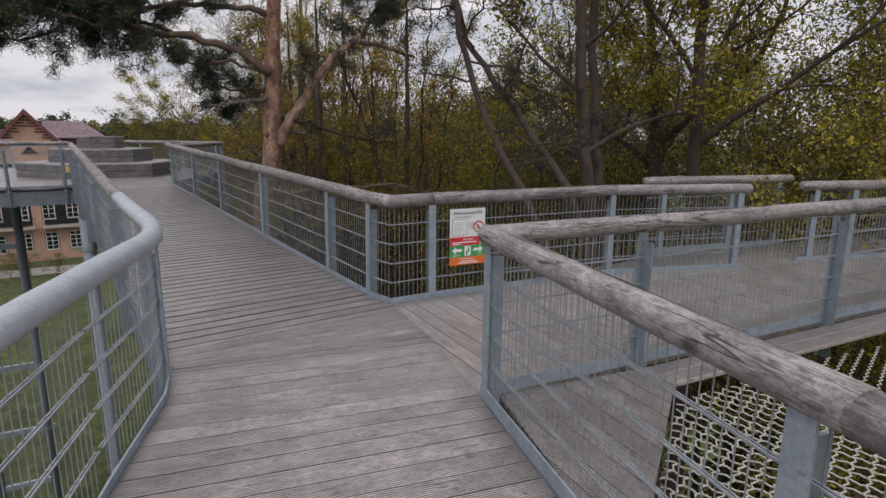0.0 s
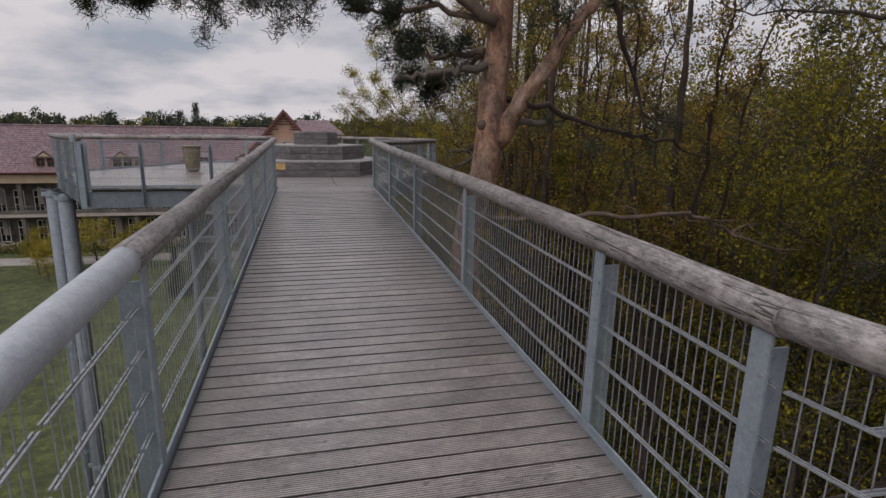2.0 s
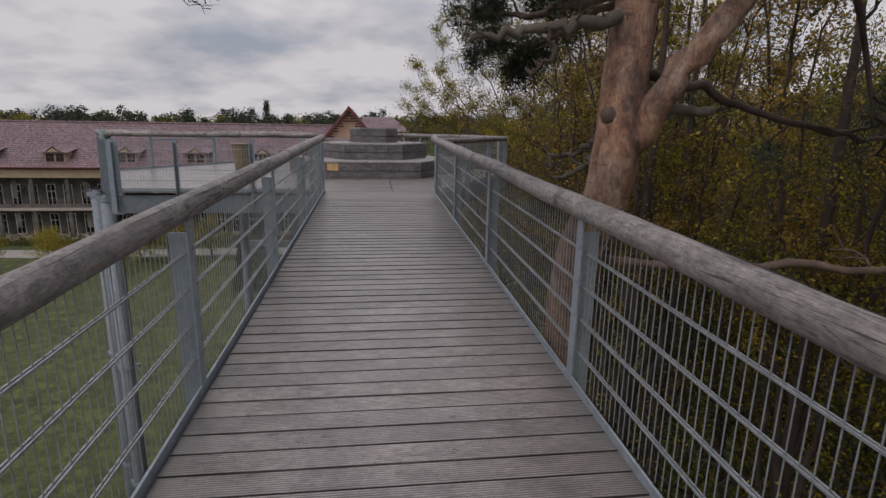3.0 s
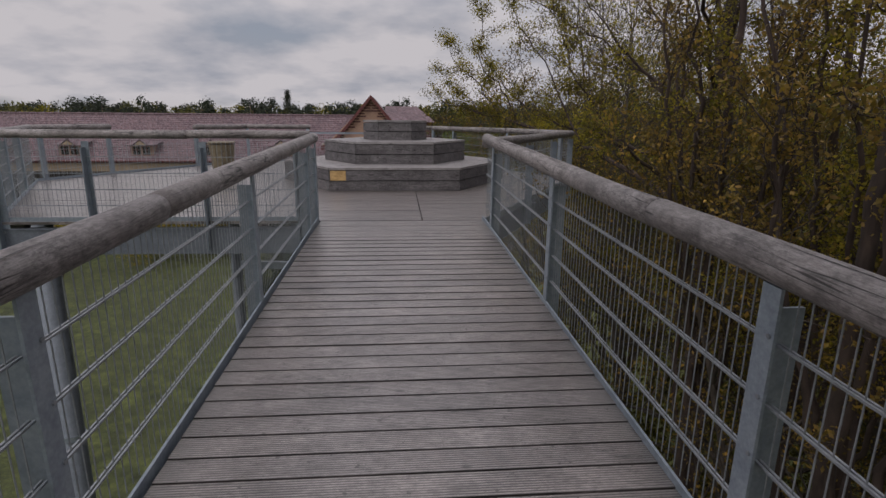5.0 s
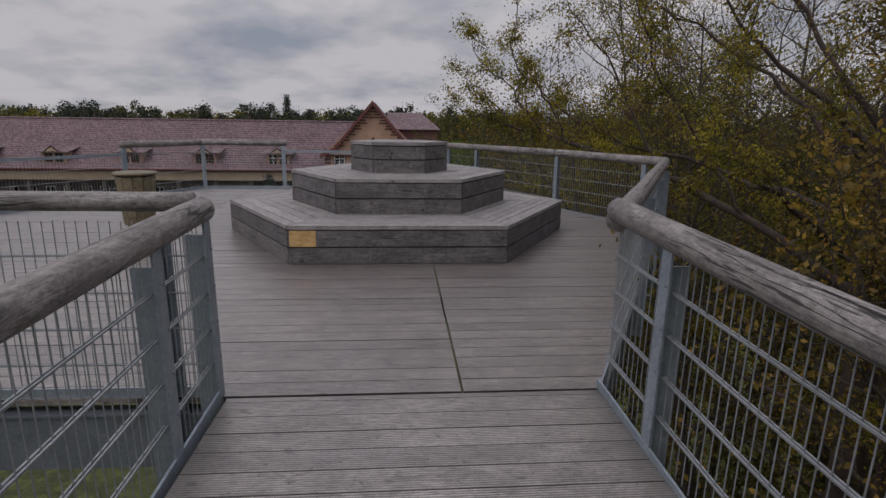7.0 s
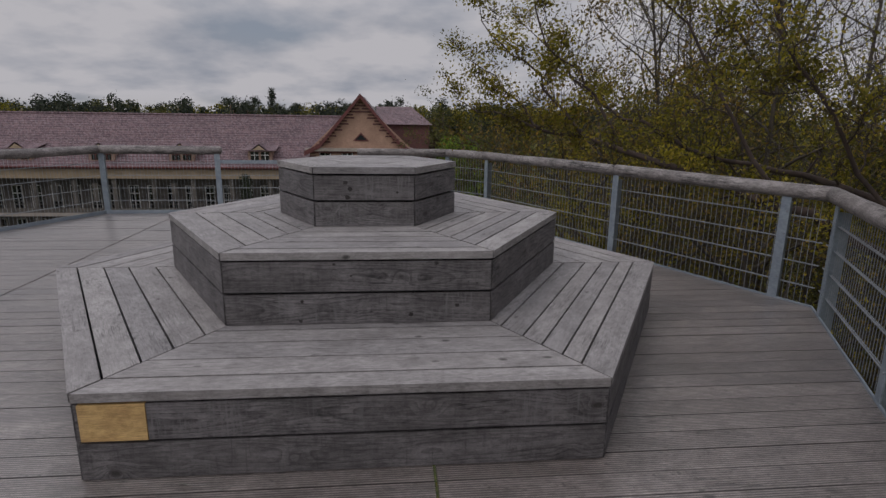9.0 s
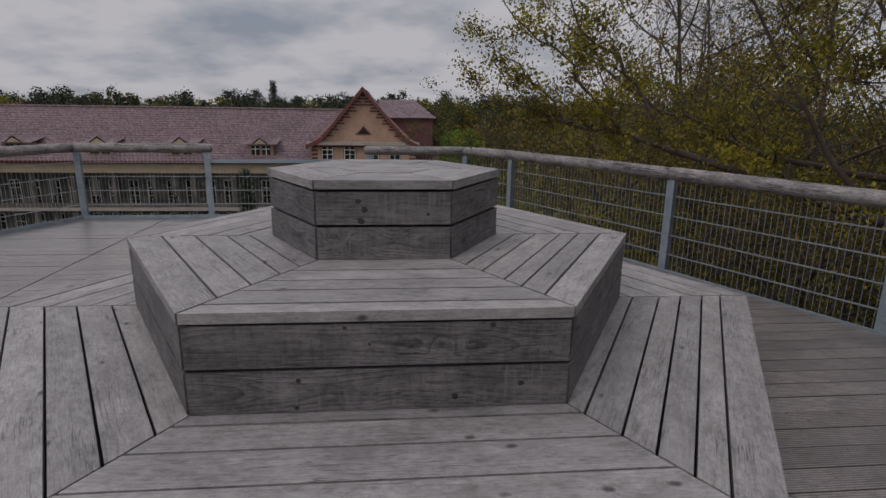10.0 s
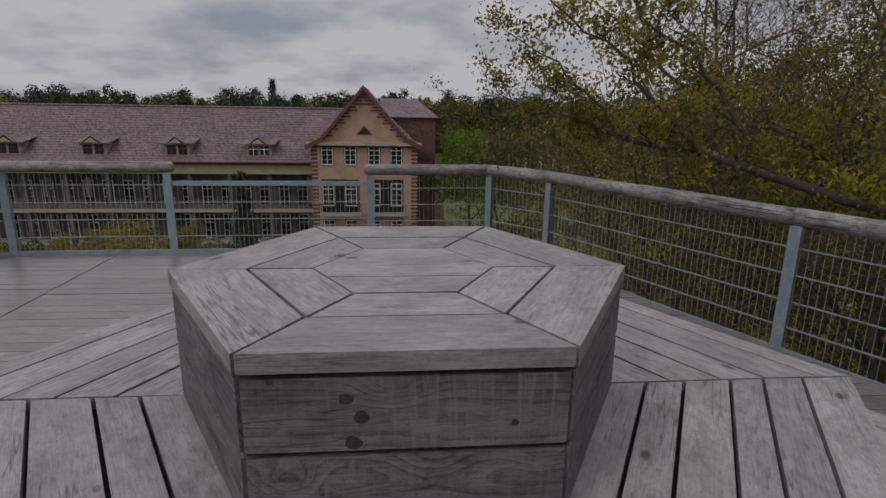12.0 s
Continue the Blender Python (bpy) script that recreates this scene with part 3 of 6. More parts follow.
def log_mesh(length, radius, seed, mat, round0=True, round1=True, smoothness=1.0):
    """A log along local x with its own bumps, bends and rounded ends."""
    n, step = 16, 0.16
    k = max(3, int(length / step))
    mb = MB()
    rings = []
    for i in range(k + 1):
        rings.append((length * i / k, 1.0))
    if round0:
        rings = [(0.0, 0.55), (0.012, 0.82), (0.035, 0.96)] + rings[1:]
    if round1:
        rings = rings[:-1] + [(length - 0.035, 0.96), (length - 0.012, 0.82), (length, 0.55)]
    vs, fs = [], []
    for x, f in rings:
        oy = 0.008 * smoothness * noise.noise(Vector((x * 0.7, seed, 0.0)))
        oz = 0.008 * smoothness * noise.noise(Vector((x * 0.7, seed, 9.0)))
        for j in range(n):
            a = 2 * math.pi * j / n
            b = 0.05 * smoothness * noise.noise(Vector((x * 1.4, math.cos(a) * 1.2 + seed * 3, math.sin(a) * 1.2)))
            b += 0.03 * smoothness * noise.noise(Vector((x * 6.0, math.cos(a) * 2 + seed, math.sin(a) * 2)))
            r = radius * f * (1 + b)
            vs.append((x, oy + r * math.cos(a), oz + r * math.sin(a)))
    for i in range(len(rings) - 1):
        for j in range(n):
            j2 = (j + 1) % n
            fs.append((i * n + j, (i + 1) * n + j, (i + 1) * n + j2, i * n + j2))
    fs.append(tuple(range(n)))
    fs.append(tuple(range((len(rings) - 1) * n, len(rings) * n))[::-1])
    mb.add(vs, fs)
    return mb.mesh("handrail_log", mat, True)


def along(p, q, z0, z1):
    """The pose whose x axis runs from p to q, climbing from z0 to z1."""
    d = Vector((q[0] - p[0], q[1] - p[1], z1 - z0))
    x = d.normalized()
    y = Vector((0, 0, 1)).cross(x).normalized()
    z = x.cross(y)
    m = Matrix((x, y, z)).transposed().to_4x4()
    m.translation = (p[0], p[1], z0)
    return m, d.length


def panel_mesh(length, top=0.91):
    """Welded mesh: upright wires with four pairs of rods across."""
    mb = MB()
    n = max(2, round(length / 0.05))
    w = 0.0017
    for i in range(1, n):
        x = length * i / n
        mb.box(x - w, -w, 0.03, x + w, w, top)
    for z in (0.19, 0.375, 0.56, 0.745):
        for y in (-0.007, 0.007):
            mb.box(0, y - 0.0034, z - 0.0034, length, y + 0.0034, z + 0.0034)
    return mb.mesh("mesh_panel", M_WIRE)


COUNT = [0]


def railing(pts, zfun, side, posts, label, log=True, log_mat=None, log_radius=0.06, log_z=0.968, ends=(True, True), joints=(), low_bar=False, group="railings of the walkway", crack=None, over=()):
    """A railing along pts (the inner foot line). side: +1 when the outside lies to the left of the way along pts.
    posts: for each stretch, the places of its posts in metres from the stretch's start."""
    th = thing("railing", label, "railing", (pts[0][0], pts[0][1], zfun(*pts[0])), group)
    base = Matrix.Translation((-pts[0][0], -pts[0][1], -zfun(*pts[0])))
    n = len(pts) - 1
    for s in range(n):
        p, q = pts[s], pts[s + 1]
        m, length = along(p, q, zfun(*p), zfun(*q))
        here = base @ m
        rot = Matrix.Rotation(math.pi, 4, "Z")
        out = 1 if side > 0 else -1

        def turned(x, y=0.0, z=0.0):
            """A pose at x along the stretch, whose +y axis points to the outside."""
            t = here @ Matrix.Translation((x, y * out, z))
            return t if side > 0 else t @ rot

        rail = MB().box(0, -0.006, -0.034, length, 0.006, 0.05)
        part("bottom_rail", rail, M_STEEL, th, at=turned(0 if side > 0 else length))
        places = sorted(posts[s])
        for x in places:
            po = part("post", POST, None, th, at=turned(x, 0.0))
            part("web_plate", WEB, None, po, "dark steel web plate")
            for z in (0.19, 0.375, 0.56, 0.745):
                part("bolt", BOLT, None, po, at=Matrix.Translation((0.022, 0, z + 0.03)))
        stops = [0.0, *[x for x in places if 0.15 < x < length - 0.15], length]
        for a, b in zip(stops, stops[1:]):
            me = panel_mesh(b - a - 0.03, 0.80 if low_bar else 0.912)
            part("mesh_panel", me, None, th, at=turned((a if side > 0 else b) + 0.015 * out, 0.032))
        if low_bar:
            part("flat_bar", MB().box(0, -0.006, 0.74, length, 0.006, 0.79), M_STEEL, th, "grey flat steel bar", at=turned(0 if side > 0 else length, 0.02))
        if log:
            cuts = [0.0, *[j for j in joints if 0 < j < length], length] if s == 0 or not joints else [0.0, length]
            for c, (a, b) in enumerate(zip(cuts, cuts[1:])):
                COUNT[0] += 1
                first, last = s == 0 and c == 0 and ends[0], s == n - 1 and c == len(cuts) - 2 and ends[1]
                last = last or s in over
                ext0, ext1 = (0.05 if first else 0.0), (0.05 if last else 0.0)
                if s > 0 and c == 0:
                    ext0 = 0.012
                me = log_mesh(b - a + ext0 + ext1 - 0.004, log_radius, COUNT[0] * 1.37, log_mat or M_LOG, first, last, 0.12 if log_mat else 1.0)
                lg = part("handrail_log", me, None, th, at=here @ Matrix.Translation((a - ext0, 0.02 * out, log_z)))
                if not log_mat and b - a > 0.7:
                    # a drying crack along the upper side of the log
                    cr, k = MB(), 40
                    q0 = (COUNT[0] * 0.37) % 1 * 0.35 if crack != s else 0.05
                    q1 = 1 - (COUNT[0] * 0.61) % 1 * 0.35 if crack != s else 0.95
                    lean = ((COUNT[0] * 0.77) % 1 - 0.5) * 1.5 * out if crack != s else 0.0
                    for side_ in (-1, 1):
                        for i in range(k + 1):
                            x = (b - a) * (q0 + (q1 - q0) * i / k)
                            t = math.pi / 2 + lean + 0.1 * math.sin(x * 2.1) + 0.03 * math.sin(x * 17)
                            w = 0.0042 * math.sin(math.pi * i / k) ** 0.5 * (0.75 + 0.4 * math.sin(x * 9))
                            r = log_radius * 1.03
                            cr.v.append((x, r * math.cos(t) + side_ * w, r * math.sin(t) + 0.0015))
                    cr.f = [(i, i + 1, k + 2 + i, k + 1 + i) for i in range(k)]
                    part("crack", cr, M_DARK, lg, "dark drying crack")
    return th


zw = lambda x, y: deck_z(y)
GREY_RAIL = "galvanised mesh railing with a weathered grey log handrail"
# the climbing boardwalk, right-hand side and left-hand side
railing([(3.165, 16.30), (3.165, 5.40), (3.225, 5.12), (3.69, 5.09), (5.95, 4.73), (7.55, 4.04)], zw, 1,
        [[0.595, 2.95, 5.19, 7.55, 9.87, 10.84], [], [0.455], [2.26], [1.65]], GREY_RAIL, joints=(4.45, 7.2), ends=(False, True))
railing([(1.195, 16.30), (1.215, 6.35)], zw, -1, [[0.02, 0.57, 2.87, 5.15, 7.49, 9.8]], GREY_RAIL, joints=(4.3,), ends=(False, False))
# the bent tube where the path turns
BEND = [(1.215, 6.35), (1.23, 5.6), (1.25, 5.1), (1.25, 4.8), (1.22, 4.5), (1.14, 4.18), (0.80, 3.42), (0.36, 2.3), (-0.98, -1.7), LEG_L1]
bend_rail = railing(BEND, zw, -1, [[], [], [], [], [0.05], [], [], [2.7], [1.2, 2.8]],
                    "galvanised mesh railing with a smooth grey tube handrail", log=False)


def bent_tube(parent, pts, radius, z):
    """One smooth tube that follows the railing round its bend."""
    o = parent.location
    P = [Vector((x - 0.02 - o.x, y - o.y, deck_z(y) + z - o.z)) for x, y in pts]
    P = [P[0] * 2 - P[1], *P, P[-1] * 2 - P[-2]]
    out = []
    for a, b, c, d in zip(P, P[1:], P[2:], P[3:]):
        for j in range(8):
            t = j / 8
            out.append(0.5 * (2 * b + (c - a) * t + (2 * a - 5 * b + 4 * c - d) * t * t + (3 * b - a - 3 * c + d) * t ** 3))
    out.append(P[-2])
    part("handrail_tube", MB().tube(out, radius, 20), M_TUBE, parent, "smooth grey painted tube", smooth=True)


bent_tube(bend_rail, BEND, 0.058, 0.968)
railing([LEG_R1, (2.05, 1.11), LEG_R0, (3.99, 2.92), (6.12, 2.57), (9.2, 2.03)], lambda x, y: deck_z(y) + 0.038, -1,
        [[2.0, 4.2, 5.4], [0.11, 2.11], [1.2], [2.11], [2.0]], "mesh railing with a cracked log handrail beside the rope net", ends=(False, False), crack=1, over=(1,))
railing([(7.26, 5.23), (9.76, 4.52)], zw, 1, [[0.3, 1.5, 2.4]], GREY_RAIL)
railing([(8.53, 3.82), (12.6, 2.1)], zw, 1, [[0.2, 0.8, 2.2]], GREY_RAIL)

# round the platform
zp = lambda x, y: 0.0
zr = lambda x, y: -0.035
PLAT_RAIL = "galvanised mesh railing with a grey log handrail at the platform's edge"
railing([(3.17, 16.28), (5.62, 20.85), (4.68, 22.78), (3.6, 25.0), (3.1, 25.55), (1.78, 25.5)], zr, -1,
        [[1.9, 3.5, 4.95], [0.32, 2.12], [2.4], [0.72], [1.3]], PLAT_RAIL, ends=(False, True), log_z=0.95, group="railings of the platform")
railing([(1.78, 25.5), (-0.30, 25.45)], zp, -1, [[]], "low mesh panel with a flat steel bar between two log railings", log=False, low_bar=True, group="railings of the platform")
railing([(-0.30, 25.45), (-1.95, 25.4), (-2.73, 23.8)], zp, -1, [[0.02, 1.63], [1.76]], PLAT_RAIL, group="railings of the platform", log_z=0.935)
railing([(-2.73, 23.8), (-3.8, 21.9)], zp, -1, [[]], "low mesh panel with a flat steel bar between two log railings", log=False, low_bar=True, group="railings of the platform")
railing([(-3.8, 21.9), (-4.5, 20.5), (-2.43, 16.35)], zp, -1, [[0.03, 1.4], [1.6, 3.1, 4.4]], PLAT_RAIL, group="railings of the platform")
railing([(-2.43, 16.35), (1.14, 16.3)], zp, -1, [[0.04, 1.06, 2.35, 3.4]], PLAT_RAIL, joints=(2.2,), ends=(True, False), group="railings of the platform", log_radius=0.047, log_z=1.0)


# ---- steel under the floors ----
def beam(p, q, z0, z1, depth=0.30, out=0.0, label="grey steel edge beam under the boards"):
    m, length = along(p, q, z0, z1)
    mb = MB().box(0, -0.01, -depth - 0.05, length, 0.0, -0.09).box(0, -0.08, -depth - 0.062, length, 0.0, -depth - 0.05).box(0, -0.08, -0.09, length, 0.02, -0.078)
    return solid("steel_beam", mb, M_BEAM, label, "beam", at=m)


for p, q in zip(PLATFORM, PLATFORM[1:] + PLATFORM[:1]):
    if p != PLATFORM[0]:
        beam(q, p, 0, 0, 0.33)
for x in (1.20, 3.12):
    beam((x, 4.9), (x, 16.2), deck_z(4.9), deck_z(16.2), 0.25)
beam(LEG_L1, LEG_L0, deck_z(0), deck_z(0), 0.25)
beam(LEG_R1, LEG_R0, deck_z(0), deck_z(0), 0.25)
for y in (18.2, 20.2, 22.2, 24.2):
    beam((-3.0 if 17 < y < 24 else -2, y), (4.3, y), 0, 0, 0.24)


def column(x, y, z, r=0.12, rings=(0.7,), reach=None):
    th = thing("steel_column", "round galvanised steel column that carries the walkway", "column", (x, y, -13), "columns under the walkway")
    h = z + 13
    part("shaft", MB().tube([(0, 0, 0), (0, 0, h)], r, 20), M_COLUMN, th, smooth=True)
    part("foot_plate", MB().box(-0.25, -0.25, 0, 0.25, 0.25, 0.03), M_STEELD, th)
    for d in rings:
        # a clamp ring in two halves with lugs
        ring = MB().tube([(0, 0, h - d - 0.05), (0, 0, h - d + 0.05)], r + 0.02, 20)
        ring.box(r, -0.03, h - d - 0.05, r + 0.09, 0.03, h - d + 0.05).box(-r - 0.09, -0.03, h - d - 0.05, -r, 0.03, h - d + 0.05)
        part("clamp_ring", ring, M_STEEL, th, "steel clamp ring")
    part("head_plate", MB().box(-r, -r, h - 0.02, r, r, h), M_STEELD, th)
    if reach:
        # flat bars across to the column beside it
        for d in (2.0, 4.1, 6.15, 8.5, 10.5):
            part("cross_bar", MB().bevel_box(r * 0.9, -0.06, h - d - 0.09, reach[0] - r * 0.9, 0.06, h - d + 0.09), M_STEEL, th, at=pose(0, 0, 0, 0, 0, reach[1]))
    return th


for x, y, z in ((3.6, 22.4, -0.39), (1.2, 14.0, -0.37), (3.12, 14.0, -0.37)):
    column(x, y, z)
column(-1.9, 23.4, -0.39, 0.13, (0.7, 6.15, 8.5), (1.56, -7.4))
column(-0.35, 23.2, -0.39, 0.13, (0.7, 6.15, 8.5))
column(-4.02, 19.6, -0.4, 0.18, (0.14, 4.3, 7.5))
column(-4.65, 20.5, -0.4, 0.17, (0.14, 4.3, 7.5))


def corner_plates():
    """The doubled plates where two railings of the platform meet."""
    th = thing("corner_bracket", "stout galvanised plates that join two platform railings", "bracket", (-2.47, 16.36, 0))
    part("plate", MB().box(-0.02, -0.03, -0.40, 0.16, -0.018, 0.9), M_STEEL, th)
    part("plate", MB().box(-0.012, 0.0, -0.40, 0.0, 0.17, 0.92), M_STEEL, th, at=pose(-0.03, 0.0, 0, 0, 0, 27))
    part("side_plate", MB().box(-0.006, 0, -0.40, 0.006, 0.2, 0.88), M_STEELD, th, at=pose(-0.1, 0.18, 0, 0, 0, 27))
    part("cap", MB().tube([(-0.06, 0.02, 0.9), (-0.06, 0.02, 1.05)], 0.075, 14), M_STEEL, th, "steel corner cap")
    part("foot_plate", MB().prism([(-0.03, -0.03), (0.16, -0.03), (0.16, 0.0), (-0.03, 0.0)], -0.42, -0.40), M_STEELD, th)
    for z in (-0.3, -0.12):
        part("bolt", MB().tube([(0.1, -0.03, z), (0.1, -0.05, z)], 0.014, 6), M_WIRE, th)


corner_plates()


# ---- stepped seating ----
GAPS = {2.185: {0: (1.262, 1.415, 1.595, 1.765), 1: (1.27, 1.414, 1.53, 1.646, 1.745), 5: (1.31, 1.47, 1.615, 1.77)},
        1.39: {0: (0.7, 0.84, 0.965, 1.115), 1: (0.632, 0.737, 0.864, 0.956, 1.067), 5: (0.641, 0.75, 0.895, 1.045)}}

KNOTS = {0.628: ((-0.117, 1.055, 0.014), (-0.089, 1.017, 0.015), (-0.105, 0.964, 0.017), (-0.253, 1.092, 0.007), (0.201, 0.995, 0.008)),
         1.39: ((-0.131, 0.714, 0.008), (0.397, 0.716, 0.011), (-0.045, 0.651, 0.006), (0.315, 0.647, 0.005), (0.557, 0.687, 0.004), (-0.299, 0.516, 0.010),
                (0.264, 0.436, 0.013), (0.509, 0.483, 0.012), (-0.31, 0.409, 0.009), (0.275, 0.557, 0.005), (0.611, 0.605, 0.005))}


def seating():
    cx, cy = 2.09, 20.88
    tan = math.tan(math.pi / 6)
    th = thing("stepped_seating", "three-tiered hexagonal seating of grey weathered planks on the platform", "bench", (cx, cy, 0))
    tiers = [(2.185, 1.39, 0.0, 0.389), (1.39, 0.625, 0.389, 0.391), (0.628, 0.0, 0.780, 0.369)]
    for side, inner, z0, h in tiers:
        ap = side * 0.8660254
        wall = ap - 0.005
        inn = inner * 0.8660254 - 0.02 if inner else 0.0
        # near-black core added inside: its colour gives the plank gaps their shade
        core = [((wall - 0.035) / 0.8660254 * math.cos(radians(60 * k)), (wall - 0.035) / 0.8660254 * math.sin(radians(60 * k))) for k in range(6)]
        tier = part("tier", MB().prism(core, z0 + 0.002, z0 + h - 0.045), M_DARK, th, "hexagonal tier clad in grey planks")
        top = z0 + h
        nb = (h - 0.040 - 0.030) / 2
        for k in range(6):
            turn = pose(0, 0, 0, 0, 0, 60 * k)
            for b in range(2):
                zb = z0 + 0.004 + b * (nb + 0.014)
                half = wall * tan - 0.007
                if k == 0 and side > 2 and b == 1:
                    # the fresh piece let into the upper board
                    for x0, x1, mat, lab in ((-half, -half + 0.012, M_SHADED_FACE, ""), (-half + 0.014, -half + 0.27, M_PATCH, "fresh yellow plywood patch"), (-half + 0.272, half, M_SHADED_FACE, "")):
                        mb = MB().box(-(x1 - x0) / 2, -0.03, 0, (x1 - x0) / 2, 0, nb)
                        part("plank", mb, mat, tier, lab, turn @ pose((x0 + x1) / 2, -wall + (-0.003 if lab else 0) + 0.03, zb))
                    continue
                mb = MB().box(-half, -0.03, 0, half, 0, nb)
                part("plank", mb, M_SHADED_FACE, tier, at=turn @ pose(0, -wall + 0.03, zb))
            if inner:
                # the carpenters cut each side from boards of its own widths
                cuts = [inn, *GAPS[side].get(k, GAPS[side][0]), ap]
                rings = list(zip(cuts, cuts[1:]))
            else:
                rings = [(0.212, 0.366), (0.366, ap)]
            for r, (a0, a1) in enumerate(rings):
                a0, a1 = a0 + 0.0055, a1 - 0.0055 if a1 < ap else a1
                e = 0.0055
                poly = [(-a0 * tan + e, -a0), (-a1 * tan + e, -a1), (a1 * tan - e, -a1), (a0 * tan - e, -a0)]
                c = -(a0 + a1) / 2
                mb = MB().prism([(x, y - c) for x, y in poly], -0.04, 0)
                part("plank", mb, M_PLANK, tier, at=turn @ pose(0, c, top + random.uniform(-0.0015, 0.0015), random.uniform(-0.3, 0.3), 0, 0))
        # knots that show in the boards towards the walkway
        for x, z, r in KNOTS.get(side, ()):
            kn = MB()
            for rr, dy in ((0.85, 0.0006), (0.5, 0.0012)):
                o = len(kn.v)
                kn.v += [(x + rr * r * 1.15 * math.cos(t * 0.31416) * (1 + 0.12 * math.sin(t * 0.94 + x * 40)), -wall - dy, z + rr * r * math.sin(t * 0.31416) * (1 + 0.14 * math.sin(t * 0.63 + x * 90))) for t in range(20)]
                kn.f.append(tuple(range(o, o + 20)))
            part("knot", kn, M_KNOT, tier, "dark knot")
        if not inner:
            a = 0.212 / 0.8660254
            hexa = [(a * math.cos(radians(60 * k)), a * math.sin(radians(60 * k))) for k in range(6)]
            for y0, y1 in ((-0.212, -0.083), (-0.083, 0.212)):
                q = clip_poly(clip_poly(hexa, 0, -1, -(y0 + 0.003)), 0, 1, y1 - 0.003)
                c = (y0 + y1) / 2
                part("plank", MB().prism([(x, y - c) for x, y in q], -0.04, 0), M_PLANK, tier, at=pose(0, c, top))


seating()


# ---- waste bin ----
def waste_bin():
    th = thing("waste_bin", "tapered wooden waste bin with a flat lid on the platform", "bin", (-1.31, 21.05, 0))
    part("foot", MB().tube([(0, 0, 0), (0, 0, 0.06)], 0.15, 12), M_STEELD, th)
    n = 12
    body = MB().tube([(0, 0, 0.05), (0, 0, 0.62)], [0.165, 0.215], n)
    part("liner", body, M_DARK, th)
    for k in range(n):
        a = 2 * math.pi * k / n
        t = math.tan(math.pi / n)
        r0, r1 = 0.178, 0.232
        c, s = math.cos(a), math.sin(a)
        vs = []
        for z, r in ((0.04, r0), (0.66, r1)):
            for rr in (r, r - 0.02):
                for sg in (-1, 1):
                    w = rr * t * 0.93 * sg
                    vs.append((c * rr - s * w, s * rr + c * w, z))
        mb = MB().add(vs, [(0, 1, 5, 4), (3, 2, 6, 7), (2, 0, 4, 6), (1, 3, 7, 5), (4, 5, 7, 6), (2, 3, 1, 0)])
        part("slat", mb, M_BINWOOD, th)
    part("lid", MB().tube([(0, 0, 0.68), (0, 0, 0.70), (0, 0, 0.715)], [0.26, 0.27, 0.25], 12), M_BINWOOD, th, "flat wooden lid")
    for dx in (-0.15, 0.15):
        part("strut", MB().box(dx - 0.01, -0.02, 0.6, dx + 0.01, 0.02, 0.69), M_STEELD, th)


waste_bin()


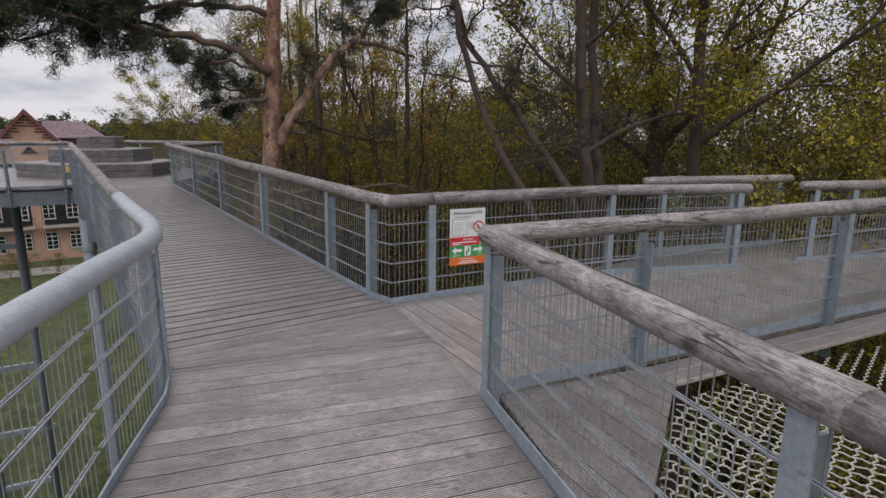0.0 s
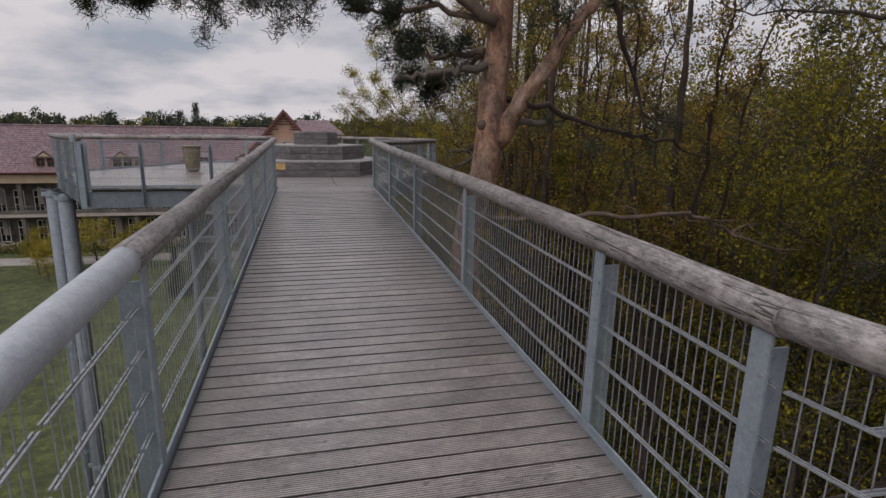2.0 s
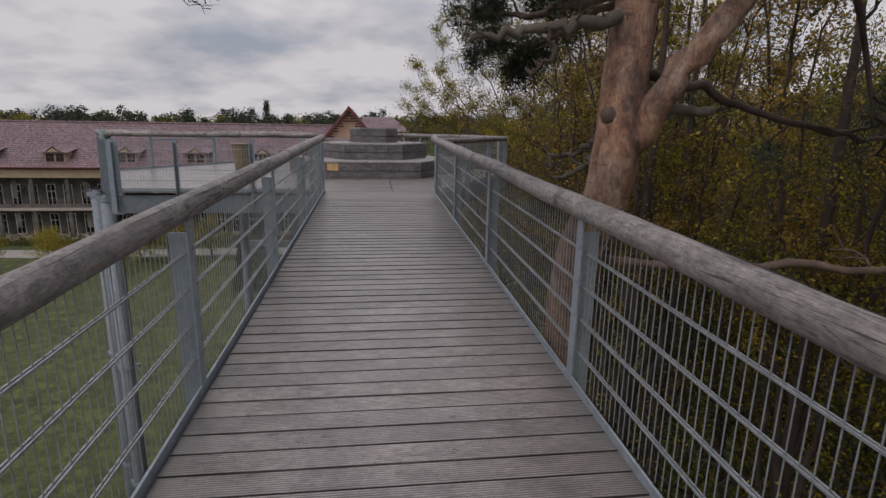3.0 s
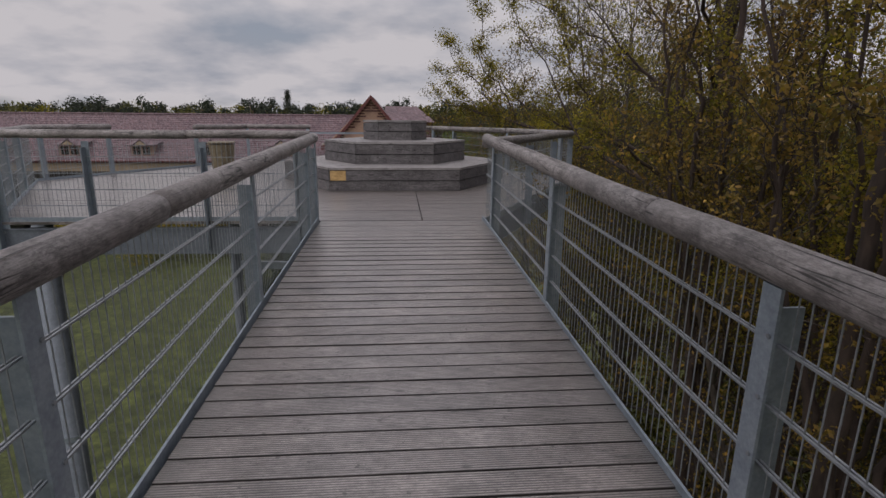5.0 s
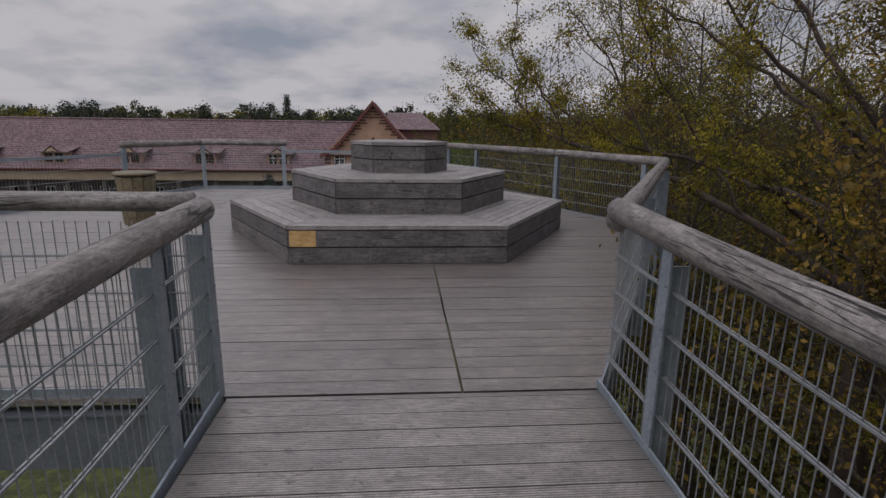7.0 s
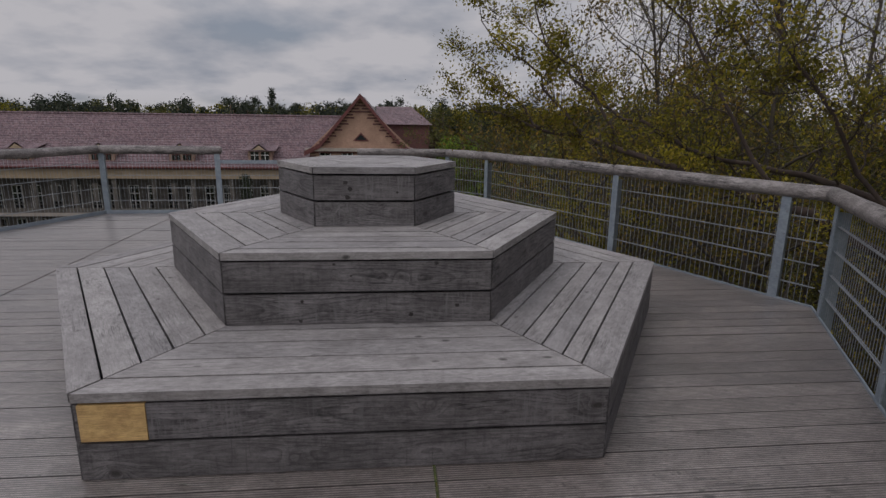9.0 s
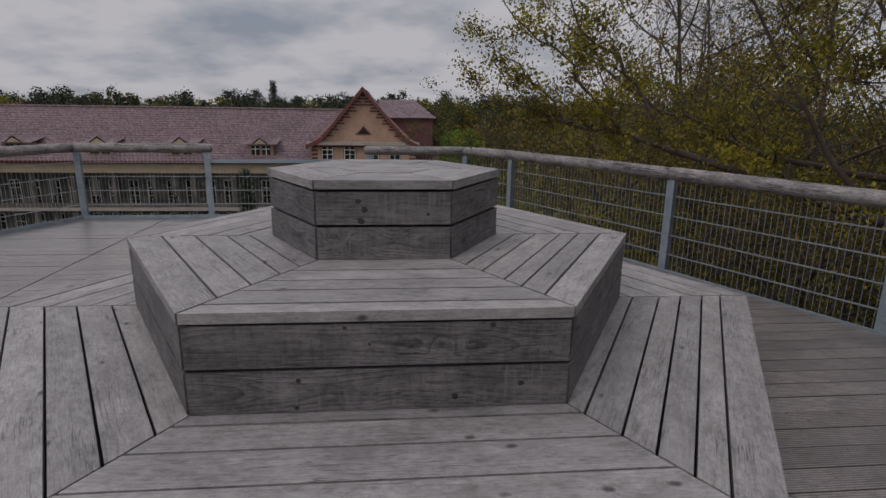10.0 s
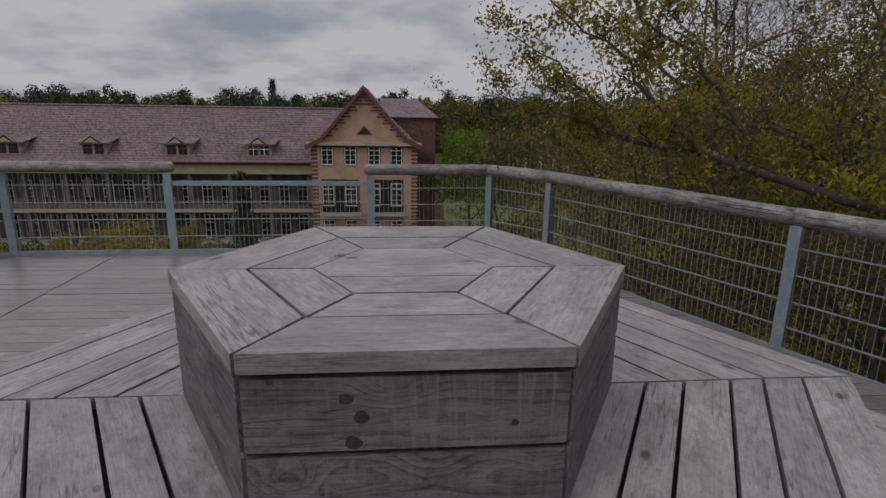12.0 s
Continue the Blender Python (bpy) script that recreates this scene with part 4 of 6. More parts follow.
# ---- sign on the railing ----
def rescue_sign():
    a, b = Vector((3.69, 5.09)), Vector((5.95, 4.73))
    d = (b - a).normalized()
    o = a + d * 0.17
    ang = math.degrees(math.atan2(d.y, d.x))
    th = thing("rescue_point_sign", "white red green and orange rescue point sign on the mesh railing", "sign", (o.x + 0.02 * d.y, o.y - 0.02 * d.x, -0.02))
    th.rotation_euler = (0, 0, radians(ang))
    W, H = 0.33, 0.47
    th.scale = (1.2, 1.0, 1.2)

    def flat(name, x0, z0, x1, z1, col, y=0.0, label=""):
        m = Mat("sign_" + name, 0.45)
        return part(name, MB().box(x0, y - 0.002, z0, x1, y, z1), m.base(col), th, label)

    flat("panel", 0, 0, W, H, (0.6, 0.6, 0.6), 0.004, "white plastic panel")
    flat("red_band", 0, 0.165, W, 0.235, (0.5, 0.02, 0.035))
    flat("green_band", 0, 0.068, W, 0.163, (0.03, 0.26, 0.06))
    flat("orange_band", 0, 0.0, W, 0.066, (0.62, 0.13, 0.02))
    flat("plan_frame", 0.02, 0.25, 0.155, 0.385, (0.2, 0.22, 0.2))
    flat("plan_sheet", 0.024, 0.254, 0.151, 0.381, (0.62, 0.63, 0.61), -0.002)
    ink = Mat("sign_ink", 0.5).base((0.06, 0.06, 0.07))
    grey = Mat("sign_grey_ink", 0.5).base((0.35, 0.36, 0.36))
    white = Mat("sign_white_ink", 0.5).base((0.65, 0.65, 0.65))
    red = Mat("sign_red_ink", 0.5).base((0.5, 0.02, 0.035))
    for i in range(6):
        part("text_bar", MB().box(0.035, -0.0062, 0.27 + i * 0.017, 0.1 + 0.03 * ((i * 7) % 3) / 2, -0.0042, 0.274 + i * 0.017), grey, th)
    for i in range(3):
        part("text_bar", MB().box(0.165, -0.0042, 0.345 - i * 0.02, 0.225, -0.002, 0.35 - i * 0.02), grey, th)
    part("text_bar", MB().box(0.03, -0.0042, 0.4, 0.2, -0.002, 0.406), grey, th)
    part("text_bar", MB().box(0.025, -0.0042, 0.186, 0.25, -0.002, 0.194), white, th)
    part("text_bar", MB().box(0.025, -0.0042, 0.173, 0.1, -0.002, 0.181), white, th)
    part("text_bar", MB().box(0.28, -0.0042, 0.173, 0.305, -0.002, 0.194), white, th)
    part("text_bar", MB().box(0.1, -0.0042, 0.026, 0.24, -0.002, 0.033), white, th)
    part("text_bar", MB().box(0.07, -0.0042, 0.011, 0.27, -0.002, 0.018), white, th)

    def words(text, x, z, size, mat):
        cu = bpy.data.curves.new("lettering", "FONT")
        cu.body, cu.size, cu.extrude = text, size, 0.0006
        cu.materials.append(mat)
        ob = new("lettering", cu)
        ob.parent = th
        ob.matrix_basis = Matrix.Translation((x, -0.004, z)) @ Matrix.Rotation(math.pi / 2, 4, "X")

    words("Absteckpunkt 07A", 0.028, 0.425, 0.036, ink)
    words("Notruf", 0.12, 0.204, 0.034, white)
    words("122 m", 0.02, 0.078, 0.028, white)
    words("7 m", 0.255, 0.078, 0.028, white)
    words("!!! Achtung !!!", 0.085, 0.043, 0.026, white)
    # ring with a slash, and two arrows beside a plain white field
    ring = MB()
    for i in range(28):
        a0, a1 = 2 * math.pi * i / 28, 2 * math.pi * (i + 1) / 28
        ring.add([(0.265 + r * math.cos(t), -0.0045, 0.315 + r * math.sin(t)) for t, r in ((a0, 0.04), (a0, 0.05), (a1, 0.05), (a1, 0.04))], [(0, 1, 2, 3)])
    ring.add([(0.232, -0.0046, 0.342), (0.238, -0.0046, 0.348), (0.298, -0.0046, 0.288), (0.292, -0.0046, 0.282)], [(3, 2, 1, 0)])
    part("ban_ring", ring, red, th, "red ring with a slash")
    part("ban_mark", MB().box(0.25, -0.0044, 0.298, 0.283, -0.003, 0.306).box(0.258, -0.0044, 0.31, 0.27, -0.003, 0.33), ink, th)
    part("door_field", MB().box(0.135, -0.0045, 0.075, 0.195, -0.002, 0.157), white, th, "white field")
    part("door_mark", MB().box(0.15, -0.0065, 0.08, 0.162, -0.0045, 0.12).box(0.165, -0.0065, 0.105, 0.178, -0.0045, 0.15), Mat("sign_green_ink", 0.5).base((0.03, 0.26, 0.06)), th)
    for sg, cx in ((-1, 0.065), (1, 0.265)):
        pts = [(0.045, 0), (0.012, 0.032), (0.012, 0.012), (-0.045, 0.012), (-0.045, -0.012), (0.012, -0.012), (0.012, -0.032)]
        ar = MB().add([(cx + sg * x, -0.0045, 0.124 + z) for x, z in pts], [tuple(range(7)) if sg < 0 else tuple(range(7))[::-1]])
        part("arrow", ar, white, th, "white arrow")


rescue_sign()


# ---- rope net beside the junction ----
def rope_net():
    th = thing("rope_net", "pale knotted rope net stretched beside the boardwalk", "net", (0, 0, -0.44))
    zone = [(3.92, 2.58), (9.4, 1.62), (9.4, -4.2), (0.6, -4.2), (2.30, 1.72)]

    def sag(x, y):
        return 0.02 * math.sin(x * 2.1) * math.cos(y * 1.7) - 0.10 * min(1.0, max(0.0, (2.2 - y) * 0.3))

    for angle in (12, 102):
        c, s = math.cos(radians(angle)), math.sin(radians(angle))
        for i in range(-60, 130):
            off = i * 0.085
            # the stretch of this strand that lies inside the zone
            ts = [-20.0, 20.0]
            for (ax, ay), (bx, by) in zip(zone, zone[1:] + zone[:1]):
                nx, ny = by - ay, -(bx - ax)
                den, num = nx * c + ny * s, nx * (-s * off - ax) + ny * (c * off - ay)
                if abs(den) < 1e-9:
                    continue
                t = -num / den
                if den > 0:
                    ts[0] = max(ts[0], t)
                else:
                    ts[1] = min(ts[1], t)
            if ts[1] - ts[0] < 0.15 or off < -6 or off > 11:
                continue
            k = max(3, int((ts[1] - ts[0]) / 0.0425))
            if k > 160:
                k = 160
            pts = []
            for j in range(k + 1):
                t = ts[0] + (ts[1] - ts[0]) * j / k
                x, y = c * t - s * off, s * t + c * off
                zig = 0.010 * (1 if (j + i) % 2 else -1)
                pts.append((x - s * zig, y + c * zig, sag(x, y) + (0.006 if angle == 12 else 0.0)))
            part("strand", MB().tube(pts, 0.0056, 5, False), M_ROPE, th, smooth=True)


rope_net()


def net_border():
    th = thing("net_border", "grey plank border between the railing and the rope net", "boards", (0, 0, -0.33))
    a, b = Vector((3.9, 2.62)), Vector((9.3, 1.7))
    d = (b - a).normalized()
    n = Vector((-d.y, d.x))
    ang = math.degrees(math.atan2(d.y, d.x))
    for i in range(2):
        o = a + n * (0.06 + i * 0.14)
        part("board", MB().bevel_box(0, -0.066, -0.03, 5.4, 0.066, 0), M_DECK, th, at=pose(o.x, o.y, 0, 0, 0, ang))
    corner = [(2.86, 3.14), (2.32, 1.74), (3.9, 2.60), (4.0, 2.86)]
    lay_boards(th, corner, 80, lambda y: 0.0)


net_border()


# ---- the long building ----
def window(parent, x, y, z, w, h, cols=2, rows=4, depth=0.12):
    """A window in a wall that faces -y: reveal, white frame with glazing bars, and dark panes."""
    fr = part("window", MB().box(x - w / 2 - 0.06, y - 0.03, z - 0.08, x + w / 2 + 0.06, y + 0.02, z), M_SLAB, parent)
    bars = MB()
    t = 0.06
    bars.box(x - w / 2, y - 0.02, z, x - w / 2 + t, y + 0.03, z + h).box(x + w / 2 - t, y - 0.02, z, x + w / 2, y + 0.03, z + h)
    bars.box(x - w / 2 + t, y - 0.02, z, x + w / 2 - t, y + 0.03, z + t).box(x - w / 2 + t, y - 0.02, z + h - t, x + w / 2 - t, y + 0.03, z + h)
    for c in range(1, cols):
        bx = x - w / 2 + w * c / cols
        bars.box(bx - 0.025, y - 0.022, z + t, bx + 0.025, y + 0.028, z + h - t)
    for r in range(1, rows):
        bz = z + h * r / rows
        s = 0.035 if r == rows - 1 or rows == 2 else 0.014
        bars.box(x - w / 2 + t, y - 0.018, bz - s / 1, x + w / 2 - t, y + 0.026, bz + s / 1)
    part("frame", bars, M_WHITE, fr, "white glazing bars")
    part("pane", MB().box(x - w / 2 + 0.02, y + 0.03, z + 0.02, x + w / 2 - 0.02, y + 0.04, z + h - 0.02), M_GLASS, fr)
    return fr


def roof_courses(mb, x0, x1, y0, z0, y1, z1, rows, thick=0.06):
    """Tile courses up a slope that faces -y: one stepped sheet."""
    vs, fs = [], []
    for r in range(rows):
        ya, za = y0 + (y1 - y0) * r / rows, z0 + (z1 - z0) * r / rows
        vs += [(x0, ya, za), (x1, ya, za), (x0, ya, za + thick), (x1, ya, za + thick)]
    vs += [(x0, y1, z1), (x1, y1, z1)]
    for r in range(rows):
        o = 4 * r
        fs += [(o, o + 1, o + 3, o + 2), (o + 2, o + 3, o + 5, o + 4)]
    mb.add(vs, fs)


def dormer(parent, x, y, z):
    d = part("dormer", MB().box(x - 1.25, y, z - 0.1, x + 1.25, y + 2.6, z + 1.1), M_BRICKL, parent, "dormer with two small windows")
    ro = MB()
    ro.add([(x - 1.75, y - 0.3, z + 1.08), (x + 1.75, y - 0.3, z + 1.08), (x + 1.75, y - 0.3, z + 1.2), (x - 1.75, y - 0.3, z + 1.2),
            (x - 1.6, y + 3.3, z + 1.75), (x + 1.6, y + 3.3, z + 1.75)], [(0, 1, 2, 3), (3, 2, 5, 4), (0, 3, 4), (1, 5, 2)])
    ro.add([(x - 0.85, y - 0.34, z + 1.2), (x + 0.85, y - 0.34, z + 1.2), (x, y - 0.34, z + 1.85), (x, y + 3.2, z + 1.85), (x - 0.85, y + 3.2, z + 1.6), (x + 0.85, y + 3.2, z + 1.6)],
           [(0, 2, 3, 4), (1, 5, 3, 2)])
    part("dormer_roof", ro, M_TILE, d, "red tiled dormer roof")
    part("pediment", MB().add([(x - 0.65, y - 0.33, z + 1.2), (x + 0.65, y - 0.33, z + 1.2), (x, y - 0.33, z + 1.68)], [(0, 1, 2)]), M_BAND, d)
    for dx in (-0.55, 0.55):
        part("window_opening", MB().box(x + dx - 0.42, y - 0.03, z + 0.05, x + dx + 0.42, y - 0.01, z + 0.98), M_GLASS, d)
        bars = MB().box(x + dx - 0.03, y - 0.06, z + 0.05, x + dx + 0.03, y - 0.03, z + 0.98).box(x + dx - 0.42, y - 0.06, z + 0.62, x + dx + 0.42, y - 0.03, z + 0.68)
        part("window_frame", bars, M_WHITE if x > -12 else M_REDTRIM, d)


def long_building():
    B = thing("long_building", "long three-storey sanatorium with ochre walls and a red tiled roof", "building", (-0.55, 78, -13.0))
    Y = 0.0
    # wing behind the loggias
    W0, W1 = -78.0, -5.9
    EAVE, RIDGE = 9.0, 14.3
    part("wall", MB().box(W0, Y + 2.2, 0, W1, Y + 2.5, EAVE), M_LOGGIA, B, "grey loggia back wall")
    part("side_wall", MB().box(W0, Y, 0, W0 + 0.4, Y + 2.2, EAVE).box(W0, Y + 2.5, 0, W0 + 0.4, Y + 13, EAVE), M_STUCCO, B)
    part("rear_wall", MB().box(W0 + 0.4, Y + 12.6, 0, 9, Y + 13, EAVE), M_STUCCO, B)
    part("cornice", MB().box(W0, Y - 0.25, 7.75, W1, Y + 0.25, 8.72), M_BAND, B, "ochre cornice band")
    part("eaves_board", MB().box(W0, Y - 0.55, 8.74, W1, Y + 0.2, 9.0), M_REDTRIM, B, "dark red eaves board")
    part("slab", MB().box(W0, Y - 0.2, 3.75, W1, Y + 2.2, 4.1), M_SLAB, B, "pale balcony slab")
    part("slab", MB().box(W0, Y - 0.1, 0, W1, Y + 2.2, 0.45), M_SLAB, B, "pale base slab")
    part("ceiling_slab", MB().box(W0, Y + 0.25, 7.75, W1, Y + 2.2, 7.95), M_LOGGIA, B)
    x = W1 - 0.4
    i = 0
    while x > W0:
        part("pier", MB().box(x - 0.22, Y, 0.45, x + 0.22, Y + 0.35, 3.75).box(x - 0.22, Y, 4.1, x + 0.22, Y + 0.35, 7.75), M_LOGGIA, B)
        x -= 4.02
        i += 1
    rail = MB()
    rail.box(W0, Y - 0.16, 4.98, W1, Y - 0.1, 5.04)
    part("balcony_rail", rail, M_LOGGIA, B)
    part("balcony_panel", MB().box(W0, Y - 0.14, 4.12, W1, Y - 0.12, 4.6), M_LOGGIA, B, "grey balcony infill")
    xx = W1 - 2.4
    rng = random.Random(5)
    while xx > W0 + 2:
        for z in (0.5, 4.15):
            for dx in (-1.0, 0.95):
                window(B, xx + dx, Y + 2.15, z, 1.05, 2.6, 2, 3)
            if rng.random() < 0.5:
                part("blind", MB().box(xx - 0.35, Y + 0.3, z + 1.1, xx + 0.25, Y + 0.34, z + 3.1), M_LOGGIA, B, "grey hanging blind")
        xx -= 4.02
    ro = MB()
    roof_courses(ro, W0 - 0.3, -2.3, Y - 0.7, EAVE, Y + 6.4, RIDGE, 22)
    ro.add([(W0 - 0.3, Y + 6.4, RIDGE + 0.06), (9.0, Y + 6.4, RIDGE + 0.06), (9.0, Y + 13.6, EAVE), (W0 - 0.3, Y + 13.6, EAVE)], [(0, 1, 2, 3)])
    ro.add([(W0 - 0.3, Y - 0.7, EAVE), (W0 - 0.3, Y + 6.4, RIDGE), (W0 - 0.3, Y + 13.6, EAVE)], [(0, 1, 2)])
    part("roof", ro, M_TILE, B, "weathered red-brown tiled roof")
    part("ridge", MB().tube([(W0 - 0.3, Y + 6.4, RIDGE + 0.06), (-1, Y + 6.4, RIDGE + 0.06)], 0.14, 8), M_TILE, B)
    part("gutter", MB().tube([(W0, Y - 0.78, EAVE - 0.02), (W1, Y - 0.78, EAVE - 0.02)], 0.09, 8), M_REDTRIM, B)
    for k in range(9):
        dormer(B, -11.2 - 8.05 * k, Y + 0.0, 9.62)
    # gabled front
    G0, G1, GY, GE, GA = -5.75, 4.95, -1.5, 11.05, 16.3
    mid = (G0 + G1) / 2
    zs = [(8.9, 1.95), (4.7, 2.3), (1.2, 2.0)]
    wx = [mid - 3.75, mid - 1.45, mid + 0.95, mid + 3.2]
    part("gable_wall", MB().box(G0, GY, 0, G1, GY + 0.4, GE), M_STUCCO, B, "ochre gable front")
    part("gable_side", MB().box(G0, GY + 0.4, 0, G0 + 0.4, 3, GE).box(G1 - 0.4, GY + 0.4, 0, G1, 9, GE), M_BRICK, B, "dark brick side wall")
    gab = MB().add([(G0, GY + 0.02, GE), (G1, GY + 0.02, GE), (mid, GY + 0.02, GA - 0.1), (G0, GY + 0.4, GE), (G1, GY + 0.4, GE), (mid, GY + 0.4, GA - 0.1)],
                   [(0, 1, 2), (5, 4, 3), (0, 2, 5, 3), (1, 4, 5, 2)])
    part("gable_field", gab, M_STUCCO, B, "ochre gable triangle")
    for sg in (-1, 1):
        e = mid + sg * ((G1 - G0) / 2 + 0.5)
        s = GE - 0.25
        # the verge with its kick at the eaves, and the slope behind
        pr = [(e, s), (mid + sg * 4.3, s + 0.75), (mid, GA + 0.35)]
        ro = MB()
        for (xa, za), (xb, zb) in zip(pr, pr[1:]):
            n = 5 if xa == e else 22
            vs, fs = [], []
            for r in range(n):
                ax, az = xa + (xb - xa) * r / n, za + (zb - za) * r / n
                vs += [(ax, GY - 0.55, az), (ax, 9.0, az), (ax, GY - 0.55, az + 0.06), (ax, 9.0, az + 0.06)]
            vs += [(xb, GY - 0.55, zb), (xb, 9.0, zb)]
            for r in range(n):
                o = 4 * r
                fs += [(o, o + 1, o + 3, o + 2), (o + 2, o + 3, o + 5, o + 4)]
            ro.add(vs, fs)
        part("gable_roof", ro, M_TILE, B, "red tiled gable roof")
        ve = MB()
        for (xa, za), (xb, zb) in zip(pr, pr[1:]):
            ve.add([(xa, GY - 0.56, za - 0.42), (xb, GY - 0.56, zb - 0.42), (xb, GY - 0.56, zb + 0.05), (xa, GY - 0.56, za + 0.05),
                    (xa, GY, za - 0.42), (xb, GY, zb - 0.42)], [(0, 1, 2, 3), (0, 4, 5, 1)])
        part("verge", ve, M_REDTRIM, B, "dark red verge board")
        # stepped brick bands along the slope and at the corners
        for r in range(15):
            z = GE + 0.35 + r * 0.31
            half = (G1 - G0) / 2 * (GA - 0.35 - z) / (GA - GE)
            if half > 0.15:
                w = 1.15 if r % 2 else 0.7
                part("brick_band", MB().box(min(mid + sg * half, mid + sg * max(half - w, 0)), GY - 0.02, z, max(mid + sg * half, mid + sg * max(half - w, 0)), GY + 0.01, z + 0.17), M_BRICK, B)
        for r in range(27):
            z = 0.3 + r * 0.395
            xa = G0 if sg < 0 else G1 - 0.62
            part("brick_band", MB().box(xa, GY - 0.04, z, xa + 0.62, GY - 0.002, z + 0.22), M_BRICK, B)
    part("string_course", MB().box(G0 - 0.4, GY - 0.5, GE - 0.2, G1 + 0.4, GY - 0.02, GE + 0.12), M_SLAB, B, "grey moulded string course")
    part("string_course", MB().box(G0, GY - 0.12, GE - 0.42, G1, GY - 0.005, GE - 0.22), M_REDTRIM, B)
    tri = MB().add([(mid - 0.85, GY - 0.03, GE + 0.85), (mid + 0.85, GY - 0.03, GE + 0.85), (mid, GY - 0.03, GE + 1.75)], [(0, 1, 2)])
    t = part("gable_window", tri, M_REDTRIM, B, "small triangular window")
    part("pane", MB().add([(mid - 0.58, GY - 0.05, GE + 0.97), (mid + 0.58, GY - 0.05, GE + 0.97), (mid, GY - 0.05, GE + 1.56)], [(0, 1, 2)]), M_GLASS, t)
    for z, h in zs:
        for x in wx:
            part("window_surround", MB().box(x - 0.66, GY - 0.012, z - 0.08, x + 0.66, GY - 0.002, z + h + 0.08), M_REDTRIM, B)
            window(B, x, GY - 0.07, z, 1.15, h, 2, 4)
    for x0, x1 in ((mid - 4.6, mid - 0.4), (mid + 0.3, mid + 4.1)):
        bal = part("balcony", MB().box(x0, GY - 1.0, 3.75, x1, GY, 4.0), M_SLAB, B, "balcony with a dark railing")
        g = MB()
        nb = 20
        for k in range(nb + 1):
            xk = x0 + (x1 - x0) * k / nb
            g.box(xk - 0.02, GY - 0.98, 4.0, xk + 0.02, GY - 0.94, 4.95)
        g.box(x0, GY - 1.0, 4.95, x1, GY - 0.92, 5.03)
        part("balcony_railing", g, M_DARK, bal)
        part("door_opening", MB().box(x0 + 0.2, GY - 0.008, 4.0, x1 - 0.2, GY - 0.004, 7.4), M_GLASS, bal)
    # rear block with the hipped roof
    part("rear_block", MB().box(1.2, 3.4, 0, 7.1, 12.6, 13.6), M_BRICK, B, "dark brick rear block")
    hip = MB().add([(1.0, 3.0, 13.6), (7.5, 3.0, 13.6), (7.5, 13, 13.6), (1.0, 13, 13.6), (1.0, 7.5, 15.6), (5.2, 7.5, 15.6)],
                   [(0, 1, 5, 4), (1, 2, 5), (2, 3, 4, 5), (0, 3, 2, 1)])
    part("hipped_roof", hip, M_TILE, B, "hipped red tiled roof")


long_building()


# ---- trees ----
def leaf_cloud(centres, count, radius, size, rng, flat=0.6):
    """Many small leaf quads round the given centres, as one list of vertices and faces."""
    c = np.repeat(np.asarray(centres, float), count, axis=0)
    n = len(c)
    off = rng.normal(0, radius, (n, 3)) * np.array([1, 1, 0.8])
    p = c + off
    u = rng.normal(0, 1, (n, 3))
    u /= np.linalg.norm(u, axis=1, keepdims=True)
    w = rng.normal(0, 1, (n, 3))
    w[:, 2] *= flat
    v = np.cross(u, w)
    v /= np.linalg.norm(v, axis=1, keepdims=True) + 1e-9
    s = size * rng.uniform(0.55, 1.25, (n, 1))
    q = np.stack([p - u * s, p - v * s * 0.55, p + u * s, p + v * s * 0.55], 1).reshape(-1, 3)
    return q, np.arange(4 * n).reshape(-1, 4)


def cloud_mesh(name, verts, faces, mat):
    me = bpy.data.meshes.new(name)
    nv, nf = len(verts), len(faces)
    me.vertices.add(nv)
    me.vertices.foreach_set("co", np.asarray(verts, np.float32).ravel())
    me.loops.add(nf * 4)
    me.loops.foreach_set("vertex_index", np.asarray(faces, np.int32).ravel())
    me.polygons.add(nf)
    me.polygons.foreach_set("loop_start", np.arange(0, nf * 4, 4, dtype=np.int32))
    me.materials.append(mat)
    me.update()
    me.validate()
    return me


def grow(wood_mb, tips, p, d, length, r, level, rng, sides=6, droop=0.0, wig=0.22, kids=(3, 5)):
    """One limb and, from it, thinner ones; the ends of the last are the tips that bear leaves."""
    k = 5 if level > 0 else 3
    pts, rad = [Vector(p)], [r]
    d = Vector(d).normalized()
    for i in range(k):
        d = (d + Vector((rng.normal(0, wig), rng.normal(0, wig), rng.normal(0, wig * 0.7) + (0.06 if level else -droop)))).normalized()
        pts.append(pts[-1] + d * (length / k))
        rad.append(r * (1 - 0.72 * (i + 1) / k))
    wood_mb.tube(pts, rad, max(3, sides - (2 if level < 2 else 0) - (1 if level < 1 else 0)), False)
    if level == 0:
        tips += [tuple(pts[i]) for i in (1, 2, 3)]
        return
    m = int(rng.integers(kids[0], kids[1] + 1))
    for j in range(m):
        f = 0.3 + 0.7 * (j + rng.uniform(0.2, 0.9)) / m
        i = min(int(f * k), k - 1)
        q = pts[i].lerp(pts[i + 1], f * k - i)
        a = Vector((rng.normal(), rng.normal(), rng.normal() * 0.6 + 0.25))
        nd = (d * 0.75 + a.normalized() * 0.95).normalized()
        grow(wood_mb, tips, q, nd, length * rng.uniform(0.42, 0.62), max(r * (1 - 0.7 * f) * 0.62, 0.0075), level - 1, rng, sides, droop, wig, kids)


